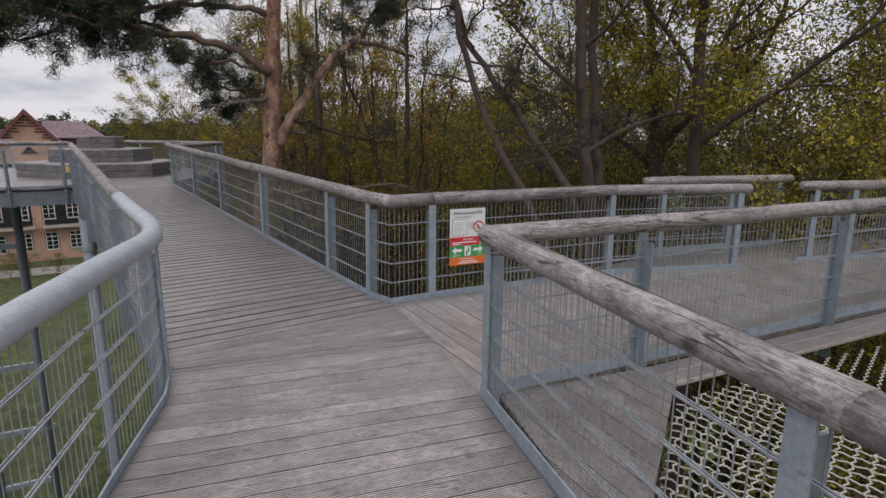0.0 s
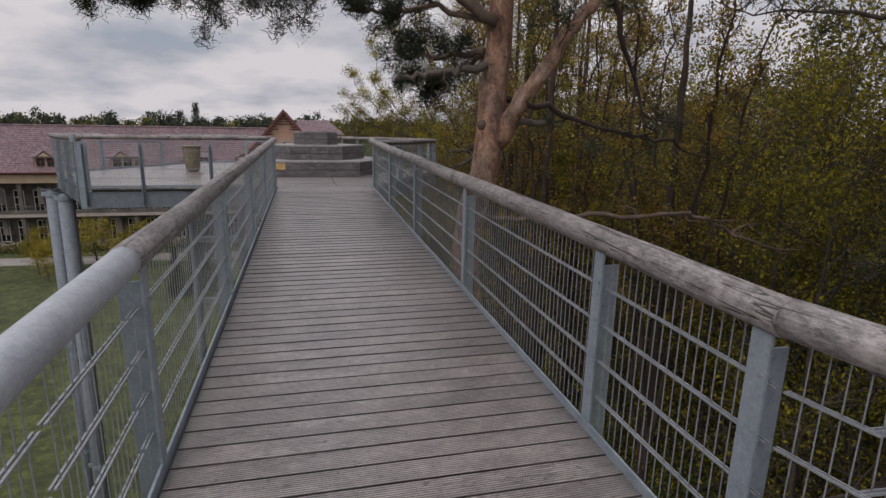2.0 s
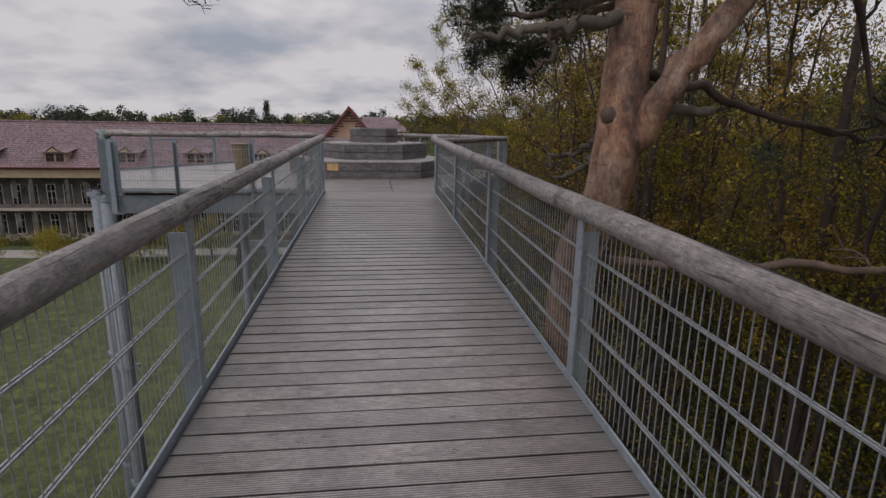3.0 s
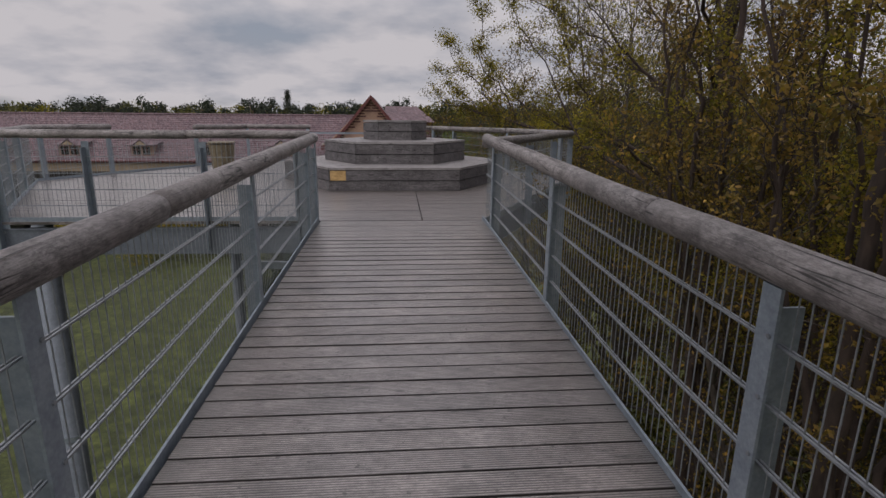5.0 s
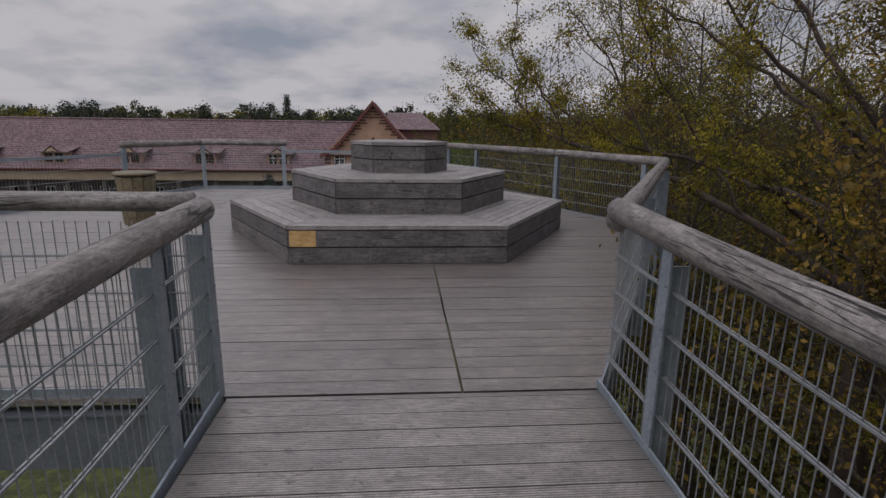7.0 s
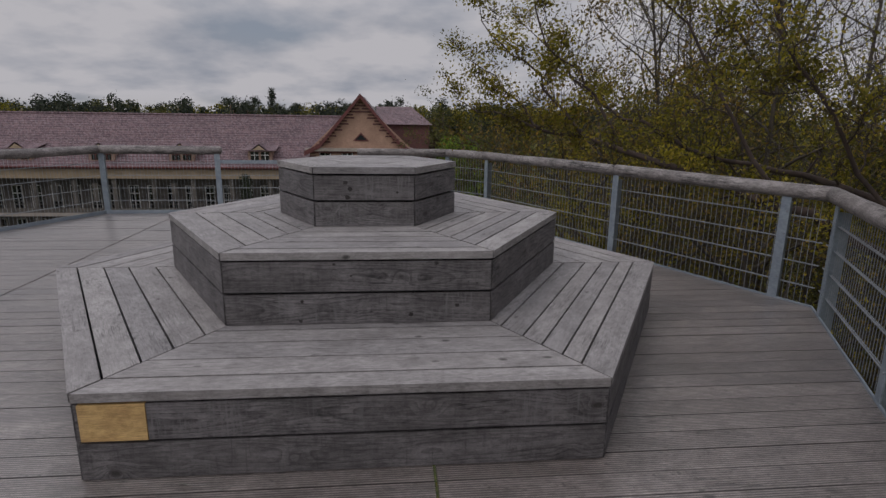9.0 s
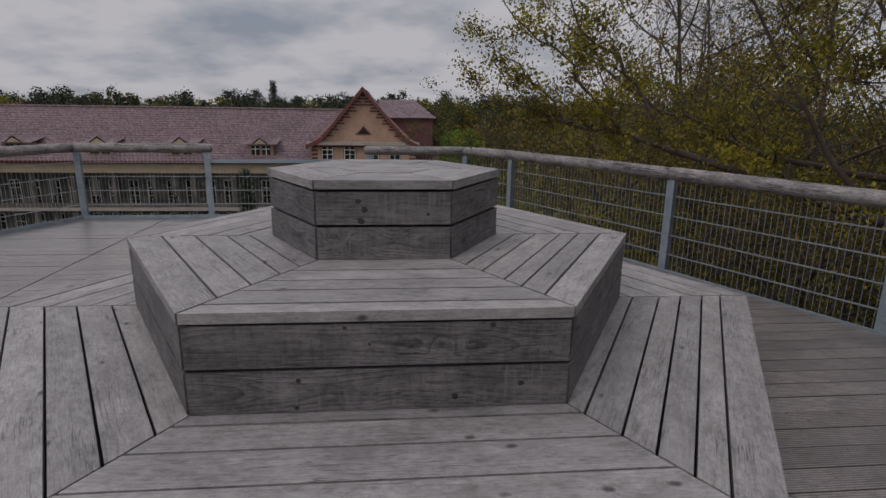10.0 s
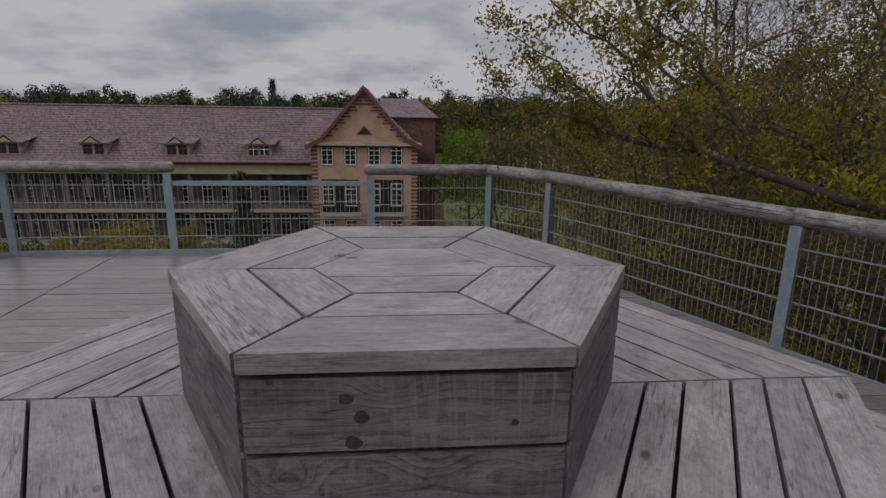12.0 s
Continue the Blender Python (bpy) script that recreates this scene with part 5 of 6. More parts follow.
def broadleaf(name, seed, height, r, first, spread, leaf, per_tip, leaf_mat_, label, limbs=9, lean=(0, 0), levels=2, clump=0.28, kids=(3, 5), bark=None, fill=False):
    """A broadleaved tree at the origin: trunk, limbs and a crown of leaves."""
    rng = np.random.default_rng(seed)
    th = thing(name, label, "tree", (0, 0, 0), "trees of the wood")
    trunk = MB()
    pts, rad = [Vector((0, 0, 0))], [r * 1.25]
    n = 10
    d = Vector((lean[0], lean[1], 1)).normalized()
    for i in range(n):
        d = (d + Vector((rng.normal(0, 0.05), rng.normal(0, 0.05), 0.04))).normalized()
        pts.append(pts[-1] + d * height * 0.92 / n)
        rad.append(r * (1 - 0.88 * (i + 1) / n))
    trunk.tube(pts, rad, 10, False, 0.12)
    tips, limb_mb = [], MB()
    for j in range(limbs):
        f = first + (0.97 - first) * (j + rng.uniform(0, 0.8)) / limbs
        i = min(int(f * n), n - 1)
        p = pts[i].lerp(pts[i + 1], f * n - i)
        a = j * 2.4 + rng.uniform(-0.4, 0.4)
        up = 0.25 + 0.9 * f
        dd = Vector((math.cos(a), math.sin(a), up))
        grow(limb_mb, tips, p, dd, spread * (1.15 - 0.55 * f) * rng.uniform(0.8, 1.15), r * (1 - 0.8 * f) * 0.62, levels, rng, 6, 0.02, 0.2, kids)
    part("trunk", trunk, bark or M_BARK, th, smooth=True)
    part("branching", limb_mb, bark or M_BARK, th, smooth=True)
    # the leaves sit in tufts at the ends of the twigs
    v, f = leaf_cloud([t for i, t in enumerate(tips) if i % 3 == 2 or (fill and i % 3 == 0)], per_tip, clump, leaf, rng)
    part("crown", cloud_mesh("crown", v, f, leaf_mat_), None, th, "crown of young leaves")
    return th


def plant(src, spots, rng, smin=0.85, smax=1.15):
    for x, y, *s in spots:
        sc = s[0] if s else rng.uniform(smin, smax)
        slim = s[1] if len(s) > 1 else 1.0
        ob = copy_thing(src, pose(x, y, -13 - rng.uniform(0, 0.3), 0, 0, rng.uniform(0, 360)))
        ob.scale = (sc * slim, sc * slim, sc * rng.uniform(0.97, 1.04))


def needle_tufts(tips, count, rng):
    """Bundles of thin needles that fan out from each tip."""
    c = np.repeat(np.asarray(tips, float), count, axis=0)
    n = len(c)
    c = c + rng.normal(0, 0.045, (n, 3))
    d = rng.normal(0, 1, (n, 3)) + np.array([0, 0, 0.25])
    d /= np.linalg.norm(d, axis=1, keepdims=True)
    w = np.cross(d, rng.normal(0, 1, (n, 3)))
    w /= np.linalg.norm(w, axis=1, keepdims=True) + 1e-9
    ln = rng.uniform(0.05, 0.085, (n, 1))
    q = np.stack([c - w * 0.0034, c + w * 0.0034, c + d * ln + w * 0.0016, c + d * ln - w * 0.0016], 1).reshape(-1, 3)
    return q, np.arange(4 * n).reshape(-1, 4)


def stem_tree(label, pts, radii, limbs, seed, bark, leaf_mat_=None, per_tip=8, leaf=0.06, first=0.62):
    """A tree with a given crooked stem, given strong limbs (start on the stem, way, length) and thin ones all the way up."""
    rng = np.random.default_rng(seed)
    base = Vector(pts[0])
    th = thing("wood_tree", label, "tree", tuple(base), "trees of the wood")
    P = [Vector(p) - base for p in pts]
    n = len(P)
    fine, rad = [], []
    for i in range(n - 1):
        for j in range(5):
            q = P[i].lerp(P[i + 1], j / 5)
            fine.append(q + Vector((rng.normal(0, 0.02), rng.normal(0, 0.02), 0)) * (1 if i else 0))
            rad.append(radii[i] + (radii[i + 1] - radii[i]) * j / 5)
    fine.append(P[-1])
    rad.append(radii[-1])
    part("trunk", MB().tube(fine, rad, 12, False, 0.14), bark, th, smooth=True)
    mb, tips = MB(), []
    for at, d, length, r in limbs:
        grow(mb, tips, Vector(at) - base, d, length, r, 3, rng, 7, 0.0, 0.24, (3, 5))
    m = len(fine)
    for j in range(12):
        i = int(m * (first + (0.98 - first) * j / 12))
        a = j * 2.4 + rng.uniform(-0.5, 0.5)
        grow(mb, tips, fine[i], (math.cos(a), math.sin(a), 0.5), rng.uniform(1.3, 2.6), rad[i] * 0.32, 2, rng, 6, 0.02, 0.25, (3, 4))
    part("branching", mb, bark, th, smooth=True)
    if leaf_mat_:
        pine = leaf_mat_ == M_NEEDLE
        v, f = needle_tufts(tips, per_tip, rng) if pine else leaf_cloud(tips, per_tip, 0.16, leaf, rng)
        part("crown", cloud_mesh("crown", v, f, leaf_mat_), None, th, "dark needle tufts" if pine else "thin crown of young leaves")
    return th


def limb_tree(name, label, trunk, radii, limbs, seed, bark, leaf_mat_, per_tip=10, leaf=0.036, clump=0.1, step=0.34, reach=0.9):
    """A tree whose trunk and strong limbs follow given courses. Side shoots leave each limb all along its outer part,
    and the leaves sit in small tufts at their ends."""
    rng = np.random.default_rng(seed)
    base = Vector(trunk[0])
    th = thing(name, label, "tree", tuple(base), "trees of the wood")

    def course(pts, r, kink):
        out, rad = [], []
        for i in range(len(pts) - 1):
            a, b = Vector(pts[i]) - base, Vector(pts[i + 1]) - base
            k = max(2, int((b - a).length / 0.3)) if i or kink < 0.03 else 4
            for j in range(k):
                f = j / k
                out.append(a.lerp(b, f) + (Vector(rng.normal(0, kink, 3)) if out else Vector()))
                rad.append(r[i] + (r[i + 1] - r[i]) * f)
        out.append(Vector(pts[-1]) - base)
        rad.append(r[-1])
        return out, rad

    p, r = course(trunk, radii, 0.015)
    part("trunk", MB().tube(p, r, 12, False, 0.14), bark, th, smooth=True)
    tips = []
    for pts, r0, r1, bare, *own in limbs:
        span = own[0] if own else reach
        n = len(pts)
        p, r = course(pts, [r0 + (r1 - r0) * (i / (n - 1)) ** 0.7 for i in range(n)], 0.035)
        mb = MB().tube(p, r, 8, False, 0.12)
        total = sum((b - a).length for a, b in zip(p, p[1:]))
        far, nxt = 0.0, total * bare
        for i in range(1, len(p)):
            far += (p[i] - p[i - 1]).length
            while far >= nxt:
                nxt += step * rng.uniform(0.6, 1.4)
                d = (p[i] - p[i - 1]).normalized()
                side = Vector((rng.normal(), rng.normal(), rng.normal() * 0.8 + 0.25)).normalized()
                grow(mb, tips, p[i], d * 0.55 + side, span * rng.uniform(0.45, 1.15) * (1.0 - 0.35 * far / total), max(0.006, r[i] * 0.45), 2, rng, 6, 0.0, 0.26, (2, 4))
        grow(mb, tips, p[-1], (p[-1] - p[-3]).normalized(), span * 0.8, r[-1], 2, rng, 6, 0.0, 0.24, (3, 4))
        part("limb", mb, bark, th, smooth=True)
    pine = leaf_mat_ == M_NEEDLE
    v, f = needle_tufts(tips[::3], per_tip, rng) if pine else leaf_cloud(tips, per_tip, clump, leaf, rng)
    part("crown", cloud_mesh("crown", v, f, leaf_mat_), None, th, "dark needle tufts" if pine else "tufts of young leaves at the twig ends")
    return th


def far_wood(name, label, spots, mat, rng, clumps, per, radius, size, shape, trunk_mat, low=0.5):
    """Trees far off, too many to count: crowns of leaf clumps on thin stems, in one sheet of leaves and one of stems."""
    cs, stems = [], MB()
    for x, y, h in spots:
        stems.tube([(x, y, -13), (x + 0.1, y, -13 + h * 0.55), (x, y, -13 + h * 0.93)], [0.24, 0.15, 0.03], 5, False)
        for j in range(clumps):
            z = rng.uniform(0.18 if y < 108 else low, 1.0)
            rr = shape(z) * h * rng.uniform(0.25, 1.0)
            an = rng.uniform(0, 6.283)
            cs.append((x + math.cos(an) * rr, y + math.sin(an) * rr, -13 + z * h))
    v, f = leaf_cloud(cs, per, radius, size, rng)
    th = thing(name, label, "woods", (0, 0, 0), kind="stuff")
    part("stems", stems, trunk_mat, th, smooth=True)
    part("crowns", cloud_mesh("crowns", v, f, mat), None, th)


def trees():
    R = random.Random(11)
    fresh = broadleaf("slender_tree", 5, 16.2, 0.12, 0.34, 3.3, 0.036, 7, M_LEAF, "slender tree with thin twigs and tufts of yellow-green leaves", 17, (0.05, 0.02), levels=3, clump=0.12, kids=(3, 4), fill=True)
    bronze = broadleaf("maple_tree", 8, 15.6, 0.15, 0.3, 3.6, 0.037, 7, M_LEAFB, "tree with tufts of bronze and olive spring leaves", 17, (-0.04, 0.05), levels=3, clump=0.13, kids=(3, 4), fill=True)
    hazel = broadleaf("hazel_tree", 17, 15.8, 0.12, 0.3, 3.4, 0.04, 8, M_LEAFY, "tree with bright yellow-green spring leaves beside the side path", 17, (0.02, 0.03), levels=3, clump=0.12, kids=(3, 4), fill=True)
    dark = broadleaf("olive_tree", 13, 16.6, 0.18, 0.2, 4.4, 0.062, 72, M_LEAFD, "dense olive green tree in the wood", 19, (0.03, -0.04), clump=0.22)
    bare = broadleaf("bare_tree", 21, 20.0, 0.15, 0.36, 4.4, 0.045, 2, M_LEAF, "almost bare tree with dark branching limbs", 15, (0.06, -0.03), levels=3, kids=(3, 5), clump=0.16)
    fresh.location = (11.2, 12.4, -13)
    bronze.location, bronze.rotation_euler = (10.4, 15.4, -13), (0, 0, 3.1)
    hazel.location = (13.4, 3.2, -13)
    dark.location = (16.5, 15.5, -13)
    bare.location, bare.rotation_euler = (14.2, 10.4, -13), (0, 0, 2.0)
    plant(bare, [(12.8, 13.4, 0.92), (17.5, 6.0), (17, 19, 0.95), (10.6, 33.4, 1.04), (12.6, 32.8, 1.08), (15.5, 30.5, 1.1), (16.5, 41.0, 1.2), (13.4, 37.6, 1.12), (14.8, 2.0), (18.5, 36, 0.95), (12.2, 24.5, 0.95), (9.4, 25.6, 0.9), (10.4, 8.8, 0.9), (12.2, 10.8, 0.95)], R)
    plant(fresh, [(9.4, 11.0, 0.97), (12.6, 9.2, 1.0), (10.0, 13.6, 0.96), (13.4, 7.0, 1.08), (15.0, 11.5, 1.03), (12.0, 15.6, 0.99), (13.6, 4.8, 1.15), (17.2, 4.4, 1.15), (14.6, -0.6, 1.15), (16.4, 8.0, 1.06), (9.2, 29.5, 1.02), (11.2, 27.6, 1.06), (7.2, 31.5, 0.88), (13.2, 26.0, 1.0), (10.0, 36.0, 0.94), (13.6, 0.6, 1.12), (8.6, 9.6, 0.92)], R)
    plant(bronze, [(11.6, 18.0, 0.98), (10.6, 20.8, 1.08), (13.0, 21.4, 1.02), (9.9, 23.6, 1.06), (8.8, 26.6, 1.05), (7.4, 29.0, 0.98), (14.4, 17.6, 1.02), (11.8, 6.6, 1.0), (9.0, 17.0, 0.92), (18.0, 1.8, 1.1)], R)
    plant(hazel, [(15.0, 6.2, 1.02), (17.4, 9.6, 1.0), (14.8, 0.2, 1.0), (18.4, 5.2, 1.05), (16.2, 3.0, 1.0), (12.0, 4.6, 0.96), (17.0, -1.8, 1.05), (10.8, 10.0, 0.9), (20.0, 0.0, 1.0)], R)
    plant(dark, [(14.4, 23.8, 0.99), (18.6, 25.0, 1.0), (21.8, 17.8, 1.03), (22.6, 10.2, 1.02), (17.4, 29.2, 0.98), (14.0, 36.5, 0.97), (19.4, 32.4, 1.0), (11.8, 41.0, 0.95), (16.4, 41.2, 0.99), (9.4, 45.5, 0.92), (23.4, 28.0, 1.02), (12.6, 30.6, 0.93), (20.8, -3.4, 1.05), (19.5, 1.0, 1.04), (16.2, 20.8, 1.0), (21.2, 5.4, 1.04), (19.4, 13.0, 1.02), (14.2, 13.6, 0.93), (18.4, 8.6, 1.0), (17.6, -6.0, 1.02), (24.0, 38.0, 1.0), (20.4, 21.4, 1.0)], R)
    # the oak whose limbs sweep over the platform's railing
    limb_tree("oak_tree", "spreading oak in young leaf with limbs over the platform railing",
              [(8.6, 19.9, -13), (8.5, 20.0, -7), (8.35, 20.1, -2.5), (8.25, 20.2, -0.4), (8.2, 20.2, 1.2), (8.35, 20.3, 3.4), (8.5, 20.4, 6.0), (8.5, 20.4, 7.5)],
              [0.3, 0.25, 0.21, 0.19, 0.15, 0.1, 0.05, 0.02],
              [([(8.3, 20.1, -0.9), (7.3, 21.4, 0.0), (6.4, 22.5, 0.6), (5.79, 23.25, 0.87), (5.43, 23.65, 0.97), (4.99, 24.16, 1.16), (4.57, 24.65, 1.28), (4.22, 25.05, 1.37), (3.95, 25.36, 1.5), (3.6, 25.75, 1.52), (3.3, 26.1, 1.75)], 0.075, 0.006, 0.3, 0.42),
               ([(5.19, 23.93, 1.05), (5.04, 24.11, 1.38), (4.9, 24.27, 1.75), (4.73, 24.47, 2.02), (4.42, 24.82, 2.44), (4.3, 25.0, 2.9), (4.35, 25.1, 3.6), (4.3, 25.2, 4.3)], 0.028, 0.007, 0.15, 0.5),
               ([(4.86, 24.31, 1.2), (4.51, 24.71, 1.72), (4.34, 24.91, 2.04), (4.02, 25.28, 2.4), (3.75, 25.6, 2.65), (3.6, 25.8, 3.1)], 0.026, 0.006, 0.15, 0.45),
               ([(4.39, 24.86, 1.33), (4.16, 25.12, 1.66), (3.96, 25.35, 1.88), (3.62, 25.75, 2.2), (3.4, 26.0, 2.4)], 0.022, 0.005, 0.15, 0.4),
               ([(8.25, 20.3, 0.2), (7.3, 22.3, 0.7), (6.3, 24.1, 1.1), (5.6, 25.4, 1.6), (5.1, 26.3, 2.3), (4.7, 26.9, 2.9)], 0.055, 0.008, 0.3, 0.6),
               ([(6.4, 22.5, 0.6), (6.1, 23.0, 1.5), (5.7, 23.5, 2.5), (5.2, 24.2, 3.4), (4.9, 24.6, 4.4)], 0.03, 0.007, 0.2, 0.75),
               ([(7.3, 21.4, 0.0), (6.7, 21.8, 1.0), (6.1, 22.1, 2.0), (5.7, 22.4, 3.2), (5.4, 22.8, 4.4)], 0.032, 0.007, 0.2, 0.75),
               ([(8.2, 20.3, 0.8), (7.5, 21.3, 1.9), (6.7, 22.4, 2.9), (5.9, 23.6, 3.7), (5.2, 24.8, 4.4)], 0.045, 0.008, 0.3),
               ([(8.2, 20.3, 1.3), (7.7, 21.4, 2.9), (7.3, 22.6, 4.3), (7.0, 23.6, 5.6)], 0.05, 0.008, 0.3),
               ([(8.25, 20.2, 1.6), (8.7, 21.2, 3.2), (9.0, 22.3, 5.0)], 0.07, 0.015, 0.3),
               ([(8.3, 20.1, -0.6), (7.3, 19.6, 0.0), (6.4, 19.3, 0.45), (5.9, 19.2, 0.8), (5.65, 19.3, 1.05)], 0.07, 0.012, 0.25, 0.5),
               ([(8.35, 20.0, -1.4), (7.6, 19.0, -0.7), (7.0, 18.2, 0.0), (6.5, 17.5, 0.7), (6.1, 16.8, 1.4)], 0.07, 0.012, 0.25),
               ([(8.2, 20.2, 1.5), (7.5, 19.4, 2.5), (6.8, 18.5, 3.4), (6.2, 17.7, 4.2)], 0.065, 0.012, 0.25),
               ([(8.2, 20.2, 0.9), (7.4, 20.3, 1.7), (6.6, 20.6, 2.4), (6.0, 20.9, 3.2)], 0.06, 0.012, 0.25),
               ([(8.25, 20.2, 2.2), (7.9, 19.0, 3.6), (7.7, 18.0, 5.0)], 0.06, 0.012, 0.25),
               ([(8.4, 20.0, -2.8), (7.4, 21.2, -2.4), (6.4, 22.6, -1.6), (5.6, 23.8, -0.8), (5.0, 24.8, -0.2)], 0.06, 0.012, 0.25, 0.5),
               ([(8.4, 20.0, -2.6), (7.8, 18.8, -2.2), (7.1, 17.6, -1.7), (6.6, 16.6, -1.2)], 0.06, 0.012, 0.25),
               ([(8.3, 20.2, 0.2), (9.3, 21.8, 1.2), (10.0, 23.4, 2.2)], 0.07, 0.015, 0.3)],
              71, M_DARKBARK, M_LEAFO, 8, 0.026, 0.1, 0.28, 0.95)
    # clumps of upright stems with thin bronze tufts between the oak and the railing
    FR = random.Random(5)
    for label, x, y, n, seed in (("clump of slim upright stems with sparse bronze tufts", 6.75, 17.4, 7, 72), ("clump of dark steep stems with olive tufts", 7.6, 15.4, 6, 73), ("clump of thin steep stems close to the railing", 6.3, 14.2, 5, 74),
                                 ("clump of dark stems with thin spring leaves", 8.6, 17.6, 6, 75), ("clump of crooked stems below the walkway railing", 7.7, 12.2, 6, 76)):
        stems = []
        for k in range(n):
            a = 6.283 * (k + FR.uniform(0, 0.7)) / n
            c, q = math.cos(a) * FR.uniform(0.6, 1.2), math.sin(a) * FR.uniform(0.6, 1.2)
            z0, top = FR.uniform(-5.0, -2.5), FR.uniform(3.2, 5.4)
            c = max(c, -0.75)
            stems.append(([(x, y, z0), (x + 0.4 * c, y + 0.4 * q, z0 + 1.4), (x + 0.85 * c, y + 0.85 * q, -0.2), (x + 1.15 * c + FR.uniform(-0.15, 0.15), y + 1.15 * q, 1.4), (x + 1.35 * c, y + 1.35 * q + FR.uniform(-0.2, 0.2), 2.8), (x + 1.7 * c, y + 1.7 * q, top)],
                          FR.uniform(0.045, 0.065), 0.008, 0.3))
        limb_tree("wood_tree", label, [(x + 0.2, y, -13), (x + 0.1, y, -8), (x, y, -5.0), (x, y, -2.4), (x + 0.1, y + 0.1, 0.5), (x + 0.2, y + 0.2, 3.2), (x + 0.2, y + 0.2, 5.0)], [0.17, 0.14, 0.11, 0.085, 0.07, 0.04, 0.012], stems,
                  seed, M_DARKBARK, M_LEAFB if seed % 2 == 0 else M_LEAFO, 5, 0.03, 0.085, 0.36, 0.72)
    # stems that stand close to the side path
    for label, pts, radii, seed in (("dark crooked stem that leans over from the side path", [(6.5, 4.0, -13), (6.3, 4.3, -3), (6.0, 6.3, 0.5), (6.0, 7.2, 1.55), (6.05, 7.85, 2.72), (6.2, 8.3, 4.2), (6.4, 8.9, 6.5)], [0.12, 0.08, 0.05, 0.05, 0.044, 0.033, 0.012], 101),
                                    ("dark leaning pine stem with dead twigs and few needles", [(7.2, 4.2, -13), (7.0, 4.6, -3), (6.8, 6.2, 0.5), (6.8, 7.4, 1.66), (6.85, 8.7, 2.81), (7.0, 9.6, 4.4), (7.2, 10.4, 6.4)], [0.12, 0.09, 0.056, 0.052, 0.048, 0.035, 0.012], 102)):
        dead = []
        for k in range(11):
            f = 2.15 + 3.3 * (k + FR.uniform(0, 0.8)) / 11
            p, q = Vector(pts[int(f)]), Vector(pts[int(f) + 1])
            o = p.lerp(q, f - int(f))
            w = Vector((FR.uniform(-1, 1), FR.uniform(-1, 1), FR.uniform(-0.35, 0.6))).normalized() * FR.uniform(0.8, 1.7)
            dead.append(([tuple(o), tuple(o + w * 0.5 + Vector((0, 0, FR.uniform(-0.1, 0.15)))), tuple(o + w)], 0.02, 0.007, 0.25, 0.45))
        limb_tree("wood_tree", label, pts, radii, dead, seed, M_DARKBARK, M_NEEDLE, 8, 0.03, 0.06, 0.22, 0.5)
    stem_tree("upright dark stem with thin yellow-green leaves", [(8.1, 6.6, -13), (8.05, 6.55, -4), (7.95, 6.75, 0.2), (7.9, 6.95, 1.4), (7.86, 7.1, 2.9), (7.9, 7.2, 5.5), (8.0, 7.2, 8)],
              [0.17, 0.13, 0.1, 0.095, 0.085, 0.06, 0.02], [((7.93, 6.85, 1.0), (0.8, -0.35, 0.75), 2.8, 0.05), ((7.9, 7.0, 1.9), (-0.5, 0.7, 0.4), 2.2, 0.04), ((7.9, 7.1, 2.6), (-0.3, -0.8, 0.5), 2.4, 0.04)], 103, M_DARKBARK, M_LEAF, 15, 0.04, 0.68)
    stem_tree("slim dark stem close to a stouter one", [(8.6, 7.0, -13), (8.5, 6.9, -4), (8.4, 6.95, 0.3), (8.38, 7.1, 1.4), (8.4, 7.3, 3.0), (8.6, 7.5, 5.5), (8.6, 7.6, 7)],
              [0.13, 0.11, 0.08, 0.078, 0.075, 0.05, 0.015], [((8.4, 7.1, 1.5), (0.5, 0.6, 0.8), 2.0, 0.035)], 104, M_DARKBARK, M_LEAF, 15, 0.04, 0.7)
    stem_tree("stout forked tree with steep dark limbs", [(11.7, 8.0, -13), (11.6, 7.95, -4), (11.5, 8.0, 0.4), (11.5, 8.05, 1.4), (11.35, 8.2, 3.0), (11.2, 8.6, 5.5), (11.1, 8.8, 8)],
              [0.24, 0.2, 0.16, 0.14, 0.09, 0.06, 0.02], [((11.5, 8.05, 1.0), (0.35, -0.9, 1.1), 4.2, 0.1), ((11.5, 8.05, 0.6), (-0.7, 0.8, 0.9), 4.0, 0.08), ((11.5, 8.05, 1.2), (0.5, 0.3, 1.2), 4.0, 0.09)], 105, M_DARKBARK, M_LEAF, 15, 0.04, 0.64)
    stem_tree("straight dark stem with a limb that sweeps aside", [(10.0, 5.9, -13), (9.95, 6.0, -4), (9.86, 6.1, 0.2), (9.82, 6.15, 1.2), (9.8, 6.2, 2.9), (9.8, 6.3, 5.5), (9.9, 6.3, 8)],
              [0.17, 0.14, 0.11, 0.1, 0.09, 0.06, 0.02], [((9.82, 6.15, 1.1), (0.75, -1.0, 0.95), 3.6, 0.07), ((9.82, 6.15, 1.4), (0.5, -0.6, 1.3), 3.4, 0.06), ((9.8, 6.2, 2.2), (-0.5, 0.6, 0.9), 2.6, 0.05)], 106, M_DARKBARK, M_LEAF, 15, 0.04, 0.66)
    shrub = broadleaf("shrub", 34, 5.2, 0.06, 0.1, 2.2, 0.1, 22, M_LEAFD, "leafy shrub on the forest floor", 12, clump=0.28, kids=(2, 3))
    shrub.location = (10.5, 9.5, -13)
    spots = [(R.uniform(10.5, 24), R.uniform(-3, 36), R.uniform(0.7, 1.5)) for _ in range(22)]
    plant(shrub, spots, R)
